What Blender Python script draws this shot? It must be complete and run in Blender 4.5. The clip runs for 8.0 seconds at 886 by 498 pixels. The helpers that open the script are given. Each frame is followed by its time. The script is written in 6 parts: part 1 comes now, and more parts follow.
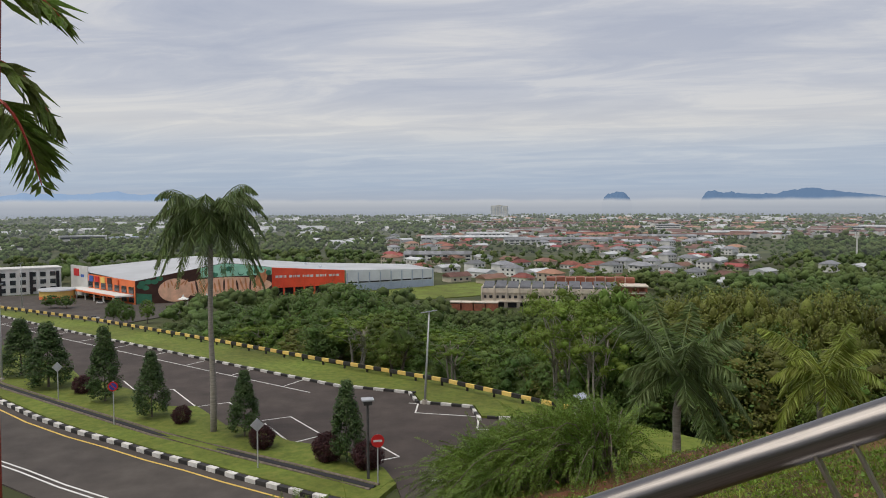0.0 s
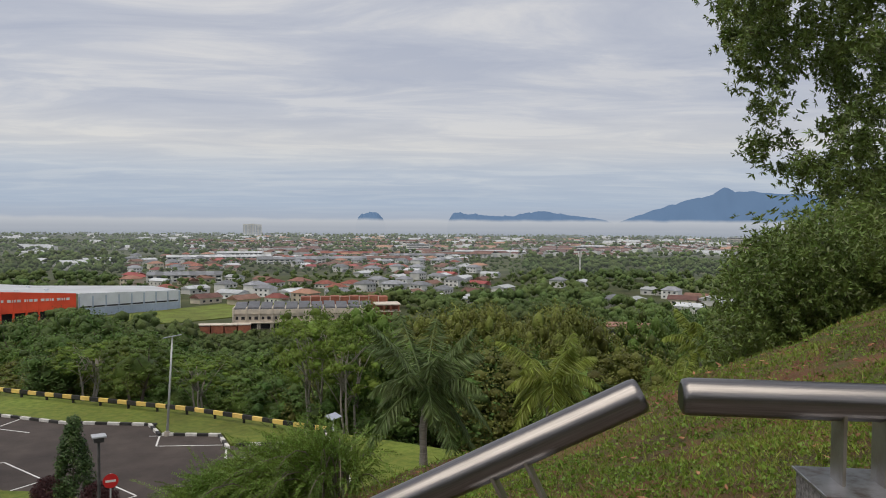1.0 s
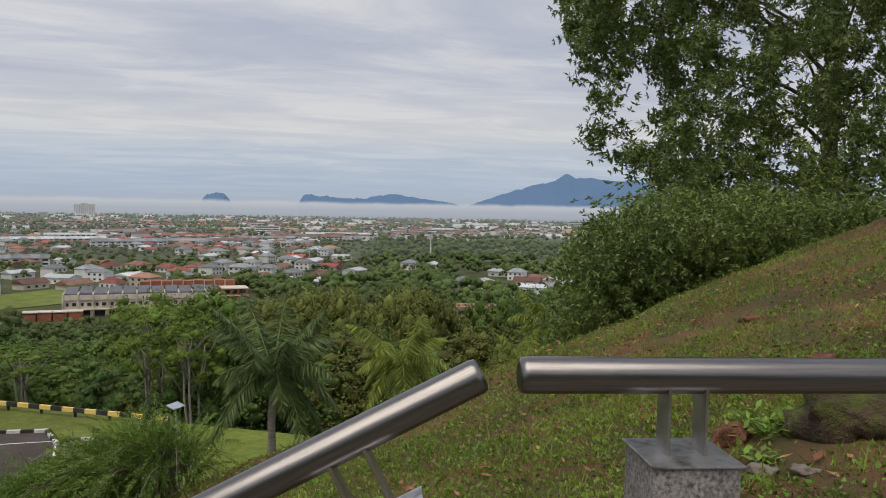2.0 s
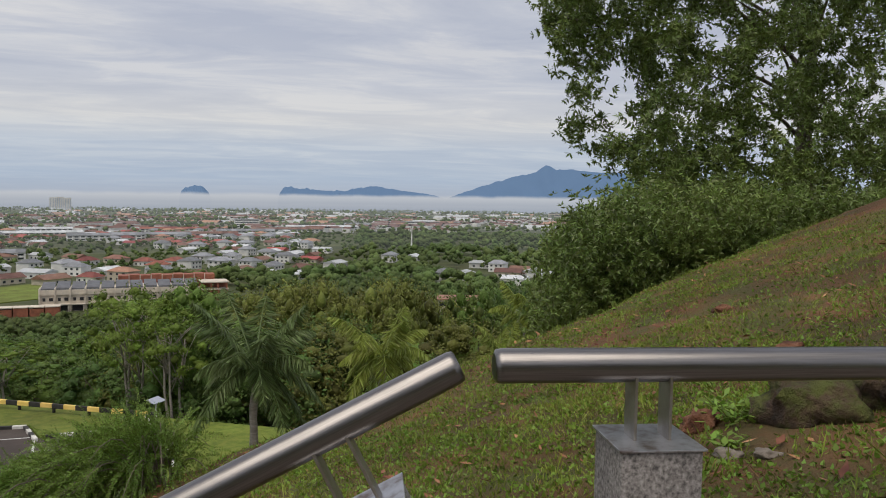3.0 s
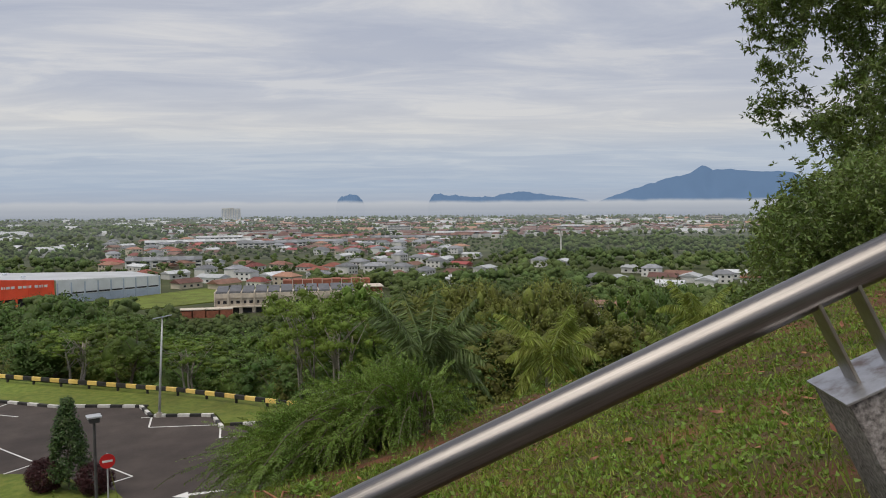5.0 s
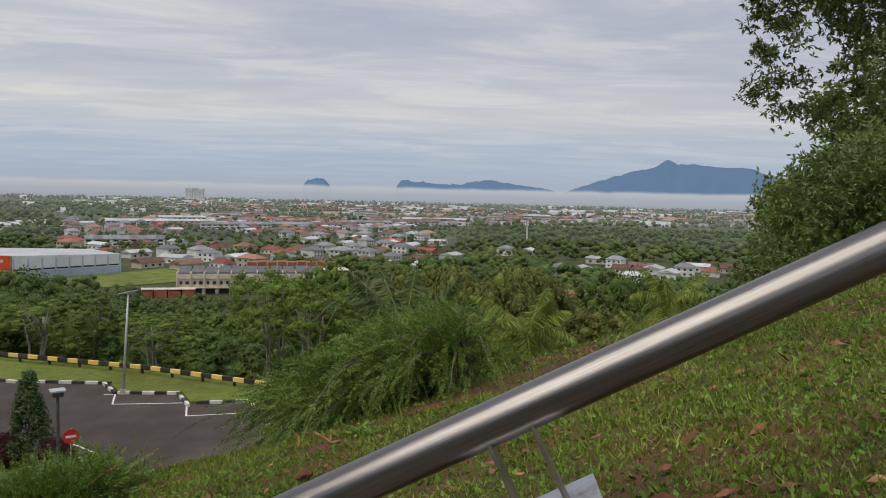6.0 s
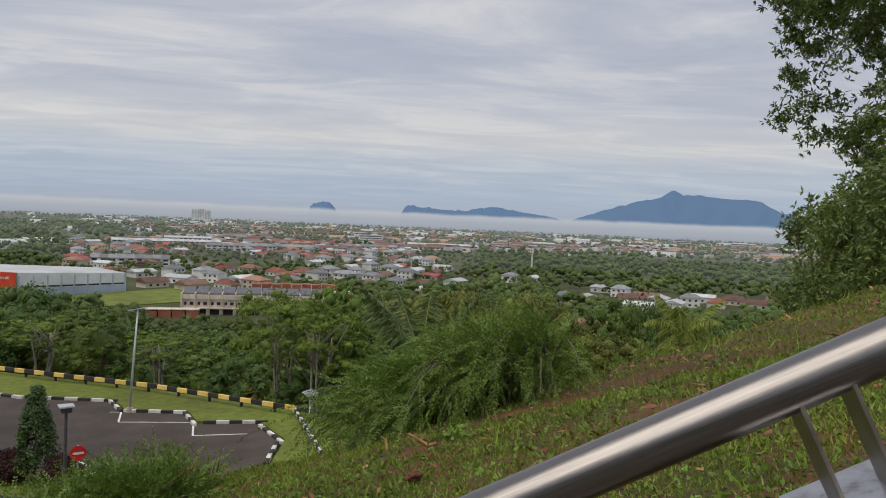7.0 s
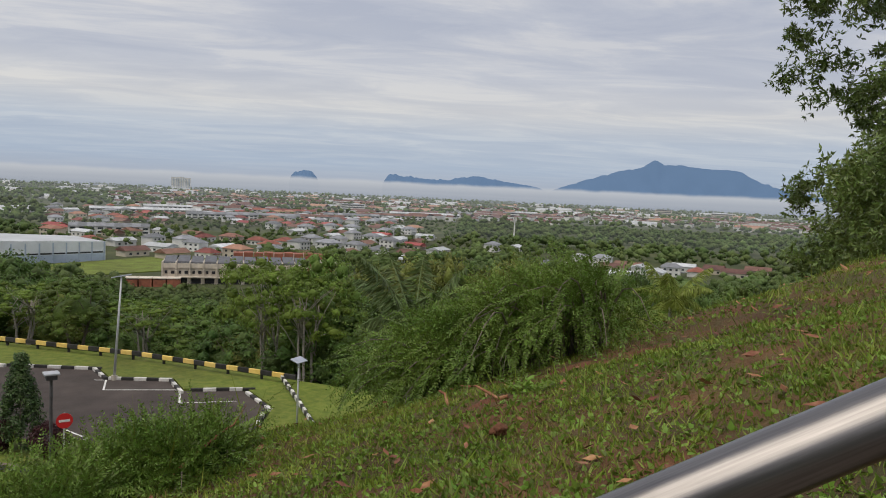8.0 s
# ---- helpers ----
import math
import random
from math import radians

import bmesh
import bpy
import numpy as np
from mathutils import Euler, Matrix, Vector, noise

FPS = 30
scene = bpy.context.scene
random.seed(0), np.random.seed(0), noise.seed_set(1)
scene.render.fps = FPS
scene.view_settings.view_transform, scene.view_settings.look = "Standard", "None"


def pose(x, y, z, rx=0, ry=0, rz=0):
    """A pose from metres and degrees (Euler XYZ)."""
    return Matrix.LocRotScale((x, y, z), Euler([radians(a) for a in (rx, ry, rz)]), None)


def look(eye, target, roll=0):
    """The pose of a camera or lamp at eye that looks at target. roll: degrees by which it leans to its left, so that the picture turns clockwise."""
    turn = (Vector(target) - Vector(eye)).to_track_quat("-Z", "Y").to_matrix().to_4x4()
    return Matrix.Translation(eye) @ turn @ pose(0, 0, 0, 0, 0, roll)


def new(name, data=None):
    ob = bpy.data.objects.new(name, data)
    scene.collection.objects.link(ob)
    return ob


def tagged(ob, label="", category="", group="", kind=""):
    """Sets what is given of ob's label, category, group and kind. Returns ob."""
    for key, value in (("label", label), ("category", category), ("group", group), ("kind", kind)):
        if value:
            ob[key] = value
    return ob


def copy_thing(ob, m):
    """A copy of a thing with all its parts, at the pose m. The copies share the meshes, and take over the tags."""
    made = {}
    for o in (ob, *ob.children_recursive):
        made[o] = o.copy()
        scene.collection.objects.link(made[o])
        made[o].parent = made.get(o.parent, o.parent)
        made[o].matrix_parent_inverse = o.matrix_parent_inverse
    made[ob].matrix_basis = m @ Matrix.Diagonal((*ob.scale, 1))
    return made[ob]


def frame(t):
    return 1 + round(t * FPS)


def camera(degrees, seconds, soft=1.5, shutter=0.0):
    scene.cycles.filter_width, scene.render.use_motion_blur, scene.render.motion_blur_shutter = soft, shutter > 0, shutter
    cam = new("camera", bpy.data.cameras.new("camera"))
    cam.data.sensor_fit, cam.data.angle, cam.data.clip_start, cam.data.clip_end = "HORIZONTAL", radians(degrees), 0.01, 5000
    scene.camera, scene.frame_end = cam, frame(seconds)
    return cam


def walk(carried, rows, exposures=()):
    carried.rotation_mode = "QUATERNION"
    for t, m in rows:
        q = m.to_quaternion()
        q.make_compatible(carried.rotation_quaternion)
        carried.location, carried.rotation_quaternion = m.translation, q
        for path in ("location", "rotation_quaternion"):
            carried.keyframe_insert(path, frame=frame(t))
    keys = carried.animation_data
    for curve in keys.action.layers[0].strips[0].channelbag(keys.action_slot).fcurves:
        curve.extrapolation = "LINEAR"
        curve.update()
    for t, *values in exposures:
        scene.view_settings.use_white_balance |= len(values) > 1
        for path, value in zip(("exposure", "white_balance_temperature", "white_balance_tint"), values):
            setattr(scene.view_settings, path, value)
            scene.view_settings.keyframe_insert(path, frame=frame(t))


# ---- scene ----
cam = camera(60.83, 8.0, soft=1.0)
ROWS = [
    (0.0, 0.000, -0.000, 13.500, 86.81, 0.22, -12.33),
    (0.5, 0.165, 0.039, 13.513, 87.61, 0.14, -21.40),
    (1.0, 0.213, 0.053, 13.508, 88.31, -0.40, -30.77),
    (1.5, 0.245, 0.073, 13.500, 88.11, -0.85, -36.39),
    (2.0, 0.278, 0.093, 13.497, 87.13, -0.98, -41.98),
    (2.2, 0.296, 0.100, 13.500, 87.29, -1.05, -44.83),
    (3.3, 0.193, 0.009, 13.517, 85.43, -0.07, -41.19),
    (3.5, 0.176, 0.061, 13.493, 85.40, 0.98, -35.45),
    (4.0, 0.093, 0.236, 13.380, 85.24, 2.35, -29.69),
    (4.5, -0.112, 0.374, 13.293, 87.22, -0.62, -32.27),
    (4.7, -0.193, 0.441, 13.236, 87.03, -0.21, -31.92),
    (5.8, -0.514, 1.088, 12.822, 86.42, 1.88, -33.85),
    (6.0, -0.578, 1.154, 12.783, 85.94, -1.34, -34.77),
    (6.5, -0.754, 1.313, 12.694, 84.61, -2.60, -34.67),
    (7.0, -0.859, 1.586, 12.588, 87.89, -2.49, -34.38),
    (7.5, -0.888, 1.900, 12.461, 88.37, -0.32, -37.53),
    (8.0, -0.966, 2.090, 12.403, 85.62, -2.67, -35.73),
]
walk(cam, [(t, pose(*p)) for t, *p in ROWS], [(0.0, -0.02), (2.2, 0.02), (3.3, 0.04), (3.6, 0.04), (4.0, -0.04), (4.5, -0.02), (7.0, -0.05), (8.0, 0.0)])

# ---- sky and light ----
def make_world():
    w = bpy.data.worlds.new("overcast_sky")
    scene.world = w
    w.use_nodes = True
    nt = w.node_tree
    N, L = nt.nodes, nt.links
    bg = N["Background"]
    tc = N.new("ShaderNodeTexCoord")
    sky = N.new("ShaderNodeTexSky")
    sky.sky_type = "NISHITA"
    sky.sun_disc = False
    sky.sun_elevation = radians(63)
    sky.sun_rotation = radians(-70)
    sky.air_density = 1.3
    sky.dust_density = 2.0
    # cloud deck: project the direction on a flat layer far overhead
    sep = N.new("ShaderNodeSeparateXYZ")
    L.new(tc.outputs["Generated"], sep.inputs[0])

    def mth(op, a, b=0.0, c=0.0):
        n = N.new("ShaderNodeMath")
        n.operation = op
        for i, v in enumerate((a, b, c)):
            if isinstance(v, (int, float)):
                n.inputs[i].default_value = v
            else:
                L.new(v, n.inputs[i])
        return n.outputs[0]
    zc = mth("ADD", mth("MAXIMUM", sep.outputs[2], 0.0), 0.055)
    px, py = mth("DIVIDE", sep.outputs[0], zc), mth("DIVIDE", sep.outputs[1], zc)
    comb = N.new("ShaderNodeCombineXYZ")
    # bands run across the view, which looks to the north-east
    u = mth("ADD", mth("MULTIPLY", px, 0.86), mth("MULTIPLY", py, -0.5))
    v = mth("ADD", mth("MULTIPLY", px, 0.5), mth("MULTIPLY", py, 0.86))
    L.new(mth("MULTIPLY", u, 0.5), comb.inputs[0])
    L.new(v, comb.inputs[1])

    def nz(scale, detail, rough, dist=0.0):
        n = N.new("ShaderNodeTexNoise")
        n.inputs["Scale"].default_value = scale
        n.inputs["Detail"].default_value = detail
        n.inputs["Roughness"].default_value = rough
        n.inputs["Distortion"].default_value = dist
        L.new(comb.outputs[0], n.inputs["Vector"])
        return n.outputs["Fac"]

    def ramp(fac, *stops):
        r = N.new("ShaderNodeValToRGB")
        while len(r.color_ramp.elements) < len(stops):
            r.color_ramp.elements.new(0.5)
        for e, (p, c) in zip(r.color_ramp.elements, stops):
            e.position, e.color = p, (*c, 1)
        L.new(fac, r.inputs[0])
        return r.outputs[0]

    def mix(fac, a, b):
        m = N.new("ShaderNodeMix")
        m.data_type = "RGBA"
        if isinstance(fac, float):
            m.inputs[0].default_value = fac
        else:
            L.new(fac, m.inputs[0])
        L.new(a, m.inputs[6])
        L.new(b, m.inputs[7])
        return m.outputs[2]
    big = ramp(nz(0.55, 3, 0.5, 0.4), (0.34, (0.42, 0.45, 0.55)), (0.5, (0.55, 0.57, 0.64)), (0.66, (0.70, 0.69, 0.70)))
    fine = ramp(nz(1.5, 8, 0.62, 0.6), (0.37, (0.36, 0.40, 0.52)), (0.5, (0.54, 0.56, 0.63)), (0.61, (0.84, 0.81, 0.77)))
    deck = mix(0.5, big, fine)
    # thin gaps let a little blue through low over the horizon
    low = ramp(sep.outputs[2], (0.0, (0.42, 0.46, 0.54)), (0.03, (0.39, 0.49, 0.63)), (0.07, (0.46, 0.55, 0.67)), (0.105, (0.72, 0.71, 0.69)), (0.15, (0.58, 0.60, 0.66)), (0.22, (0.48, 0.51, 0.60)))
    lowf = ramp(sep.outputs[2], (0.0, (1, 1, 1)), (0.06, (0.62, 0.62, 0.62)), (0.14, (0.4, 0.4, 0.4)), (0.3, (0, 0, 0)))
    cloud = mix(lowf, deck, low)
    scaled = N.new("ShaderNodeVectorMath")
    scaled.operation = "SCALE"
    scaled.inputs[3].default_value = 0.09
    L.new(sky.outputs[0], scaled.inputs[0])
    col = mix(0.9, scaled.outputs[0], cloud)
    L.new(col, bg.inputs[0])
    bg.inputs[1].default_value = 1.0


make_world()
sun = new("sun", bpy.data.lights.new("sun", "SUN"))
sun.data.energy, sun.data.angle, sun.data.color = 2.1, radians(55), (1.0, 0.91, 0.78)
sun.matrix_world = look((0, 0, 0), (0.40, 0.16, -0.90))


# ---- materials ----
def material(name, stops, scale=1.0, rough=0.8, bump=0.0, bump_scale=None, metal=0.0, detail=6, coarse=None, island=0.0, objrand=0.0, translucent=0.0, stretch=None, spec=0.4, relief=0.02):
    """stops: colours along a noise; coarse: (scale, strength) of a second, wider variation of brightness."""
    m = bpy.data.materials.new(name)
    m.use_nodes = True
    N, L = m.node_tree.nodes, m.node_tree.links
    b = N["Principled BSDF"]
    b.inputs["Roughness"].default_value, b.inputs["Metallic"].default_value = rough, metal
    b.inputs["Specular IOR Level"].default_value = spec
    geo = N.new("ShaderNodeNewGeometry")
    tc = N.new("ShaderNodeTexCoord")
    vec = geo.outputs["Position"] if stretch is None else tc.outputs["Object"]
    if stretch is not None:
        mp = N.new("ShaderNodeMapping")
        mp.inputs["Scale"].default_value = stretch
        L.new(vec, mp.inputs[0])
        vec = mp.outputs[0]

    def nz(sc, det):
        n = N.new("ShaderNodeTexNoise")
        n.inputs["Scale"].default_value, n.inputs["Detail"].default_value, n.inputs["Roughness"].default_value = sc, det, 0.6
        L.new(vec, n.inputs["Vector"])
        return n.outputs["Fac"]
    fac = nz(scale, detail)
    r = N.new("ShaderNodeValToRGB")
    k = len(stops)
    while len(r.color_ramp.elements) < k:
        r.color_ramp.elements.new(0.5)
    for i, (e, c) in enumerate(zip(r.color_ramp.elements, stops)):
        e.position = 0.5 if k == 1 else 0.3 + 0.4 * i / (k - 1)
        e.color = (*c, 1)
    L.new(fac, r.inputs[0])
    col = r.outputs[0]

    def vary(col, value, amount):
        hsv = N.new("ShaderNodeHueSaturation")
        mr = N.new("ShaderNodeMapRange")
        mr.inputs[3].default_value, mr.inputs[4].default_value = 1 - amount, 1 + amount
        L.new(value, mr.inputs[0])
        L.new(mr.outputs[0], hsv.inputs["Value"])
        mh = N.new("ShaderNodeMapRange")
        mh.inputs[3].default_value, mh.inputs[4].default_value = 0.5 - amount * 0.04, 0.5 + amount * 0.03
        L.new(value, mh.inputs[0])
        L.new(mh.outputs[0], hsv.inputs["Hue"])
        L.new(col, hsv.inputs["Color"])
        return hsv.outputs[0]
    if coarse:
        c = nz(coarse[0], 3)
        mr = N.new("ShaderNodeMapRange")
        mr.inputs[1].default_value, mr.inputs[2].default_value = 0.3, 0.7
        L.new(c, mr.inputs[0])
        col = vary(col, mr.outputs[0], coarse[1])
    if island:
        col = vary(col, geo.outputs["Random Per Island"], island)
    if objrand:
        oi = N.new("ShaderNodeObjectInfo")
        col = vary(col, oi.outputs["Random"], objrand)
    L.new(col, b.inputs["Base Color"])
    if bump:
        bp = N.new("ShaderNodeBump")
        bp.inputs["Strength"].default_value, bp.inputs["Distance"].default_value = bump, relief
        L.new(nz(bump_scale or scale * 3, 8), bp.inputs["Height"])
        L.new(bp.outputs[0], b.inputs["Normal"])
    if translucent:
        tr = N.new("ShaderNodeBsdfTranslucent")
        mx = N.new("ShaderNodeMixShader")
        mx.inputs[0].default_value = translucent
        L.new(col, tr.inputs[0])
        L.new(b.outputs[0], mx.inputs[1])
        L.new(tr.outputs[0], mx.inputs[2])
        L.new(mx.outputs[0], N["Material Output"].inputs[0])
    return m


M = {}
M["lawn"] = material("lawn_grass", [(0.080, 0.112, 0.014), (0.122, 0.160, 0.022), (0.170, 0.188, 0.036)], 2.2, 0.9, 0.5, 30, coarse=(0.12, 0.3))
M["plain"] = material("wooded_plain", [(0.035, 0.045, 0.017), (0.055, 0.068, 0.022), (0.10, 0.105, 0.045)], 0.03, 0.95, coarse=(0.006, 0.25))
M["turf"] = material("weedy_turf", [(0.165, 0.068, 0.034), (0.115, 0.062, 0.026), (0.075, 0.060, 0.020), (0.066, 0.080, 0.018)], 2.6, 0.95, 1.0, 40, coarse=(0.9, 0.3))
M["soil"] = material("red_soil", [(0.11, 0.045, 0.022), (0.18, 0.075, 0.04)], 9, 0.95, 0.8, 40)
M["red_rock"] = material("weathered_red_rock", [(0.05, 0.022, 0.014), (0.16, 0.065, 0.035), (0.26, 0.13, 0.08)], 14, 0.9, 1.0, 40, relief=0.03)
M["mossy_rock"] = material("mossy_dark_rock", [(0.030, 0.022, 0.016), (0.085, 0.055, 0.035), (0.085, 0.095, 0.022), (0.11, 0.12, 0.03)], 9, 0.95, 1.0, 22, coarse=(4, 0.5), relief=0.08)
M["asphalt"] = material("worn_asphalt", [(0.045, 0.035, 0.031), (0.062, 0.049, 0.043), (0.084, 0.067, 0.058)], 0.5, 0.85, 0.25, 60, coarse=(0.09, 0.25))
M["road"] = material("grey_road_concrete", [(0.055, 0.047, 0.042), (0.072, 0.062, 0.055), (0.092, 0.080, 0.071)], 0.6, 0.85, 0.2, 50, coarse=(0.1, 0.2))
M["white_paint"] = material("white_road_paint", [(0.62, 0.62, 0.60), (0.76, 0.76, 0.74)], 3, 0.7)
M["kerb_white"] = material("white_kerb_paint", [(0.50, 0.49, 0.46), (0.74, 0.73, 0.70)], 3, 0.75, 0.3, objrand=0.12)
M["kerb_black"] = material("black_kerb_paint", [(0.018, 0.018, 0.018), (0.05, 0.047, 0.045)], 3, 0.75, 0.3, objrand=0.2)
M["kerb_yellow"] = material("yellow_barrier_paint", [(0.72, 0.50, 0.12), (0.82, 0.60, 0.20)], 2, 0.6, objrand=0.1)
M["yellow_line"] = material("yellow_road_paint", [(0.62, 0.42, 0.08), (0.72, 0.52, 0.14)], 3, 0.75)
M["steel"] = material("brushed_stainless_steel", [(0.18, 0.17, 0.165), (0.27, 0.255, 0.248)], 6, 0.29, 0.04, 120, metal=1.0, stretch=(1, 40, 40))
M["steel_dull"] = material("weathered_stainless_steel", [(0.30, 0.27, 0.23), (0.45, 0.43, 0.40)], 14, 0.42, 0.1, metal=1.0)
M["plate"] = material("stained_steel_plate", [(0.16, 0.11, 0.09), (0.42, 0.42, 0.44), (0.52, 0.52, 0.55)], 16, 0.35, metal=0.85)
M["granite"] = material("grey_granite", [(0.07, 0.065, 0.065), (0.24, 0.22, 0.21), (0.40, 0.37, 0.36)], 95, 0.6, 0.2, 90, detail=3, coarse=(5, 0.18))
M["stone_pave"] = material("pale_paving_stone", [(0.12, 0.10, 0.085), (0.19, 0.16, 0.135)], 14, 0.7, 0.4, 60, coarse=(2, 0.2))
M["concrete"] = material("raw_concrete", [(0.36, 0.33, 0.28), (0.48, 0.44, 0.38)], 1.5, 0.85, 0.2, coarse=(0.2, 0.15))
M["bark"] = material("grey_brown_bark", [(0.09, 0.07, 0.055), (0.20, 0.17, 0.14)], 4, 0.9, 0.8, 14)
M["palm_bark"] = material("pale_palm_trunk", [(0.20, 0.18, 0.15), (0.36, 0.33, 0.29)], 3, 0.85, 0.5, stretch=(1, 1, 6))
M["metal_post"] = material("galvanised_post", [(0.42, 0.43, 0.44), (0.55, 0.56, 0.57)], 4, 0.5, metal=0.3)
M["dark_post"] = material("dark_lamp_post", [(0.05, 0.05, 0.05), (0.09, 0.09, 0.09)], 5, 0.6)
LEAF = dict(rough=0.55, translucent=0.22, spec=0.3, bump=0.8, bump_scale=6, relief=0.12)
FINE = dict(rough=0.5, translucent=0.22, spec=0.35)
M["leaf_dark"] = material("dark_green_leaves", [(0.056, 0.108, 0.024), (0.115, 0.182, 0.038)], 0.25, island=0.45, **LEAF)
M["conifer_leaf"] = material("dark_conifer_leaves", [(0.034, 0.072, 0.020), (0.072, 0.118, 0.030)], 1.5, island=0.5, **FINE)
M["leaf_mid"] = material("mid_green_leaves", [(0.080, 0.142, 0.026), (0.150, 0.220, 0.040)], 0.25, island=0.45, objrand=0.2, **LEAF)
M["leaf_olive"] = material("olive_brown_leaves", [(0.100, 0.118, 0.024), (0.170, 0.180, 0.038)], 0.25, island=0.45, objrand=0.2, **LEAF)
M["leaf_bright"] = material("bright_green_leaves", [(0.100, 0.165, 0.022), (0.175, 0.245, 0.036)], 0.3, island=0.4, **LEAF)
M["leaf_far"] = material("far_woodland", [(0.052, 0.086, 0.024), (0.076, 0.116, 0.031), (0.112, 0.146, 0.042)], 0.02, 0.9, 1.0, 1.1, island=0.25, coarse=(0.012, 0.25), relief=0.7)
M["leaf_near"] = material("broad_tree_leaves", [(0.098, 0.150, 0.034), (0.185, 0.245, 0.058)], 0.5, island=0.5, rough=0.42, translucent=0.32, spec=0.5)
M["leaf_red"] = material("burgundy_leaves", [(0.035, 0.012, 0.014), (0.075, 0.022, 0.024)], 3, island=0.4, **FINE)
M["palm_leaf"] = material("palm_frond", [(0.085, 0.135, 0.045), (0.150, 0.205, 0.065)], 0.5, island=0.4, **FINE)
M["palm_leaf_yellow"] = material("yellow_green_palm_frond", [(0.16, 0.22, 0.035), (0.27, 0.32, 0.06)], 0.5, island=0.35, **FINE)
M["bush_leaf"] = material("feathery_bush_leaves", [(0.085, 0.155, 0.024), (0.175, 0.255, 0.042)], 2.0, island=0.45, **FINE)
M["grass_blade"] = material("grass_blades", [(0.115, 0.165, 0.020), (0.18, 0.245, 0.030), (0.29, 0.305, 0.060)], 2.2, island=0.4, **FINE)
M["dry_blade"] = material("dry_grass_blades", [(0.14, 0.075, 0.032), (0.26, 0.18, 0.075)], 5.0, island=0.4, **FINE)
M["weed_leaf"] = material("creeping_weed_leaves", [(0.100, 0.180, 0.024), (0.190, 0.290, 0.040)], 2.2, island=0.45, **FINE)
M["dead_leaf"] = material("dead_leaves", [(0.12, 0.045, 0.025), (0.22, 0.09, 0.045), (0.42, 0.24, 0.13)], 9, 0.8, island=0.45)
M["red_stem"] = material("sealing_wax_stem", [(0.30, 0.03, 0.02), (0.42, 0.06, 0.04)], 5, 0.5)
M["sign_red"] = material("red_sign_face", [(0.52, 0.02, 0.02), (0.60, 0.03, 0.03)], 4, 0.5)
M["sign_blue"] = material("blue_sign_face", [(0.03, 0.05, 0.30), (0.05, 0.07, 0.36)], 4, 0.5)
M["sign_back"] = material("grey_sign_back", [(0.40, 0.42, 0.45), (0.50, 0.52, 0.55)], 4, 0.5, metal=0.3)
M["glass"] = material("dark_window_glass", [(0.02, 0.025, 0.03), (0.05, 0.06, 0.07)], 0.5, 0.12, spec=0.6)
M["solar"] = material("solar_panel", [(0.30, 0.33, 0.40), (0.42, 0.45, 0.52)], 3, 0.2)


def paint(name, c, scale=0.15, var=0.12, rough=0.7, objrand=0.0):
    lo, hi = [x * (1 - var) for x in c], [min(1, x * (1 + var)) for x in c]
    return material(name, [lo, hi], scale, rough, coarse=(scale * 0.2, 0.08), objrand=objrand)


M["orange_wall"] = paint("orange_cladding", (0.85, 0.22, 0.08))
M["red_wall"] = paint("red_orange_cladding", (0.80, 0.09, 0.04))
M["grey_wall"] = paint("pale_grey_cladding", (0.62, 0.65, 0.70))
M["blue_grey_wall"] = paint("blue_grey_cladding", (0.36, 0.43, 0.54))
M["metal_roof"] = paint("pale_metal_roof", (0.46, 0.48, 0.50), 0.05, 0.15, 0.5)
M["white_wall"] = paint("white_render", (0.66, 0.66, 0.64), objrand=0.12)
M["cream_wall"] = paint("cream_render", (0.55, 0.50, 0.40), objrand=0.2)
# near-black: shade inside gaps and openings put into colour; also plain black parts
M["shade_and_black"] = paint("dark_recess", (0.02, 0.02, 0.025))
M["mural_brown"] = paint("mural_dark_brown", (0.06, 0.025, 0.018), 0.2, 0.35)
M["mural_green"] = paint("mural_green", (0.05, 0.20, 0.12), 0.2, 0.3)
M["mural_mint"] = paint("mural_mint", (0.34, 0.68, 0.52), 0.2, 0.15)
M["mural_tan"] = paint("mural_tan", (0.62, 0.26, 0.12), 0.3, 0.3)
M["mural_pale"] = paint("mural_pale_tan", (0.82, 0.50, 0.34), 0.3, 0.2)
ROOFS = [paint("red_tile_roof", (0.22, 0.075, 0.055), 0.3, 0.3, objrand=0.3), paint("brown_tile_roof", (0.16, 0.085, 0.065), 0.3, 0.3, objrand=0.3),
         paint("grey_tile_roof", (0.21, 0.22, 0.24), 0.3, 0.25, objrand=0.3), paint("bright_red_metal_roof", (0.32, 0.085, 0.075), 0.3, 0.2, objrand=0.2),
         paint("pale_metal_sheet_roof", (0.46, 0.48, 0.50), 0.3, 0.2, objrand=0.2), paint("orange_tile_roof", (0.30, 0.16, 0.11), 0.3, 0.25, objrand=0.25)]
M["slate_panel"] = paint("dark_grey_roof_panel", (0.12, 0.125, 0.14), 0.5, 0.25)
M["bare_render"] = paint("bare_cement_render", (0.56, 0.50, 0.42), 0.4, 0.2)
M["blue_sign"] = paint("blue_sign_panel", (0.05, 0.12, 0.42))
M["brick_red"] = paint("red_brickwork", (0.28, 0.10, 0.06), 0.5, 0.3)


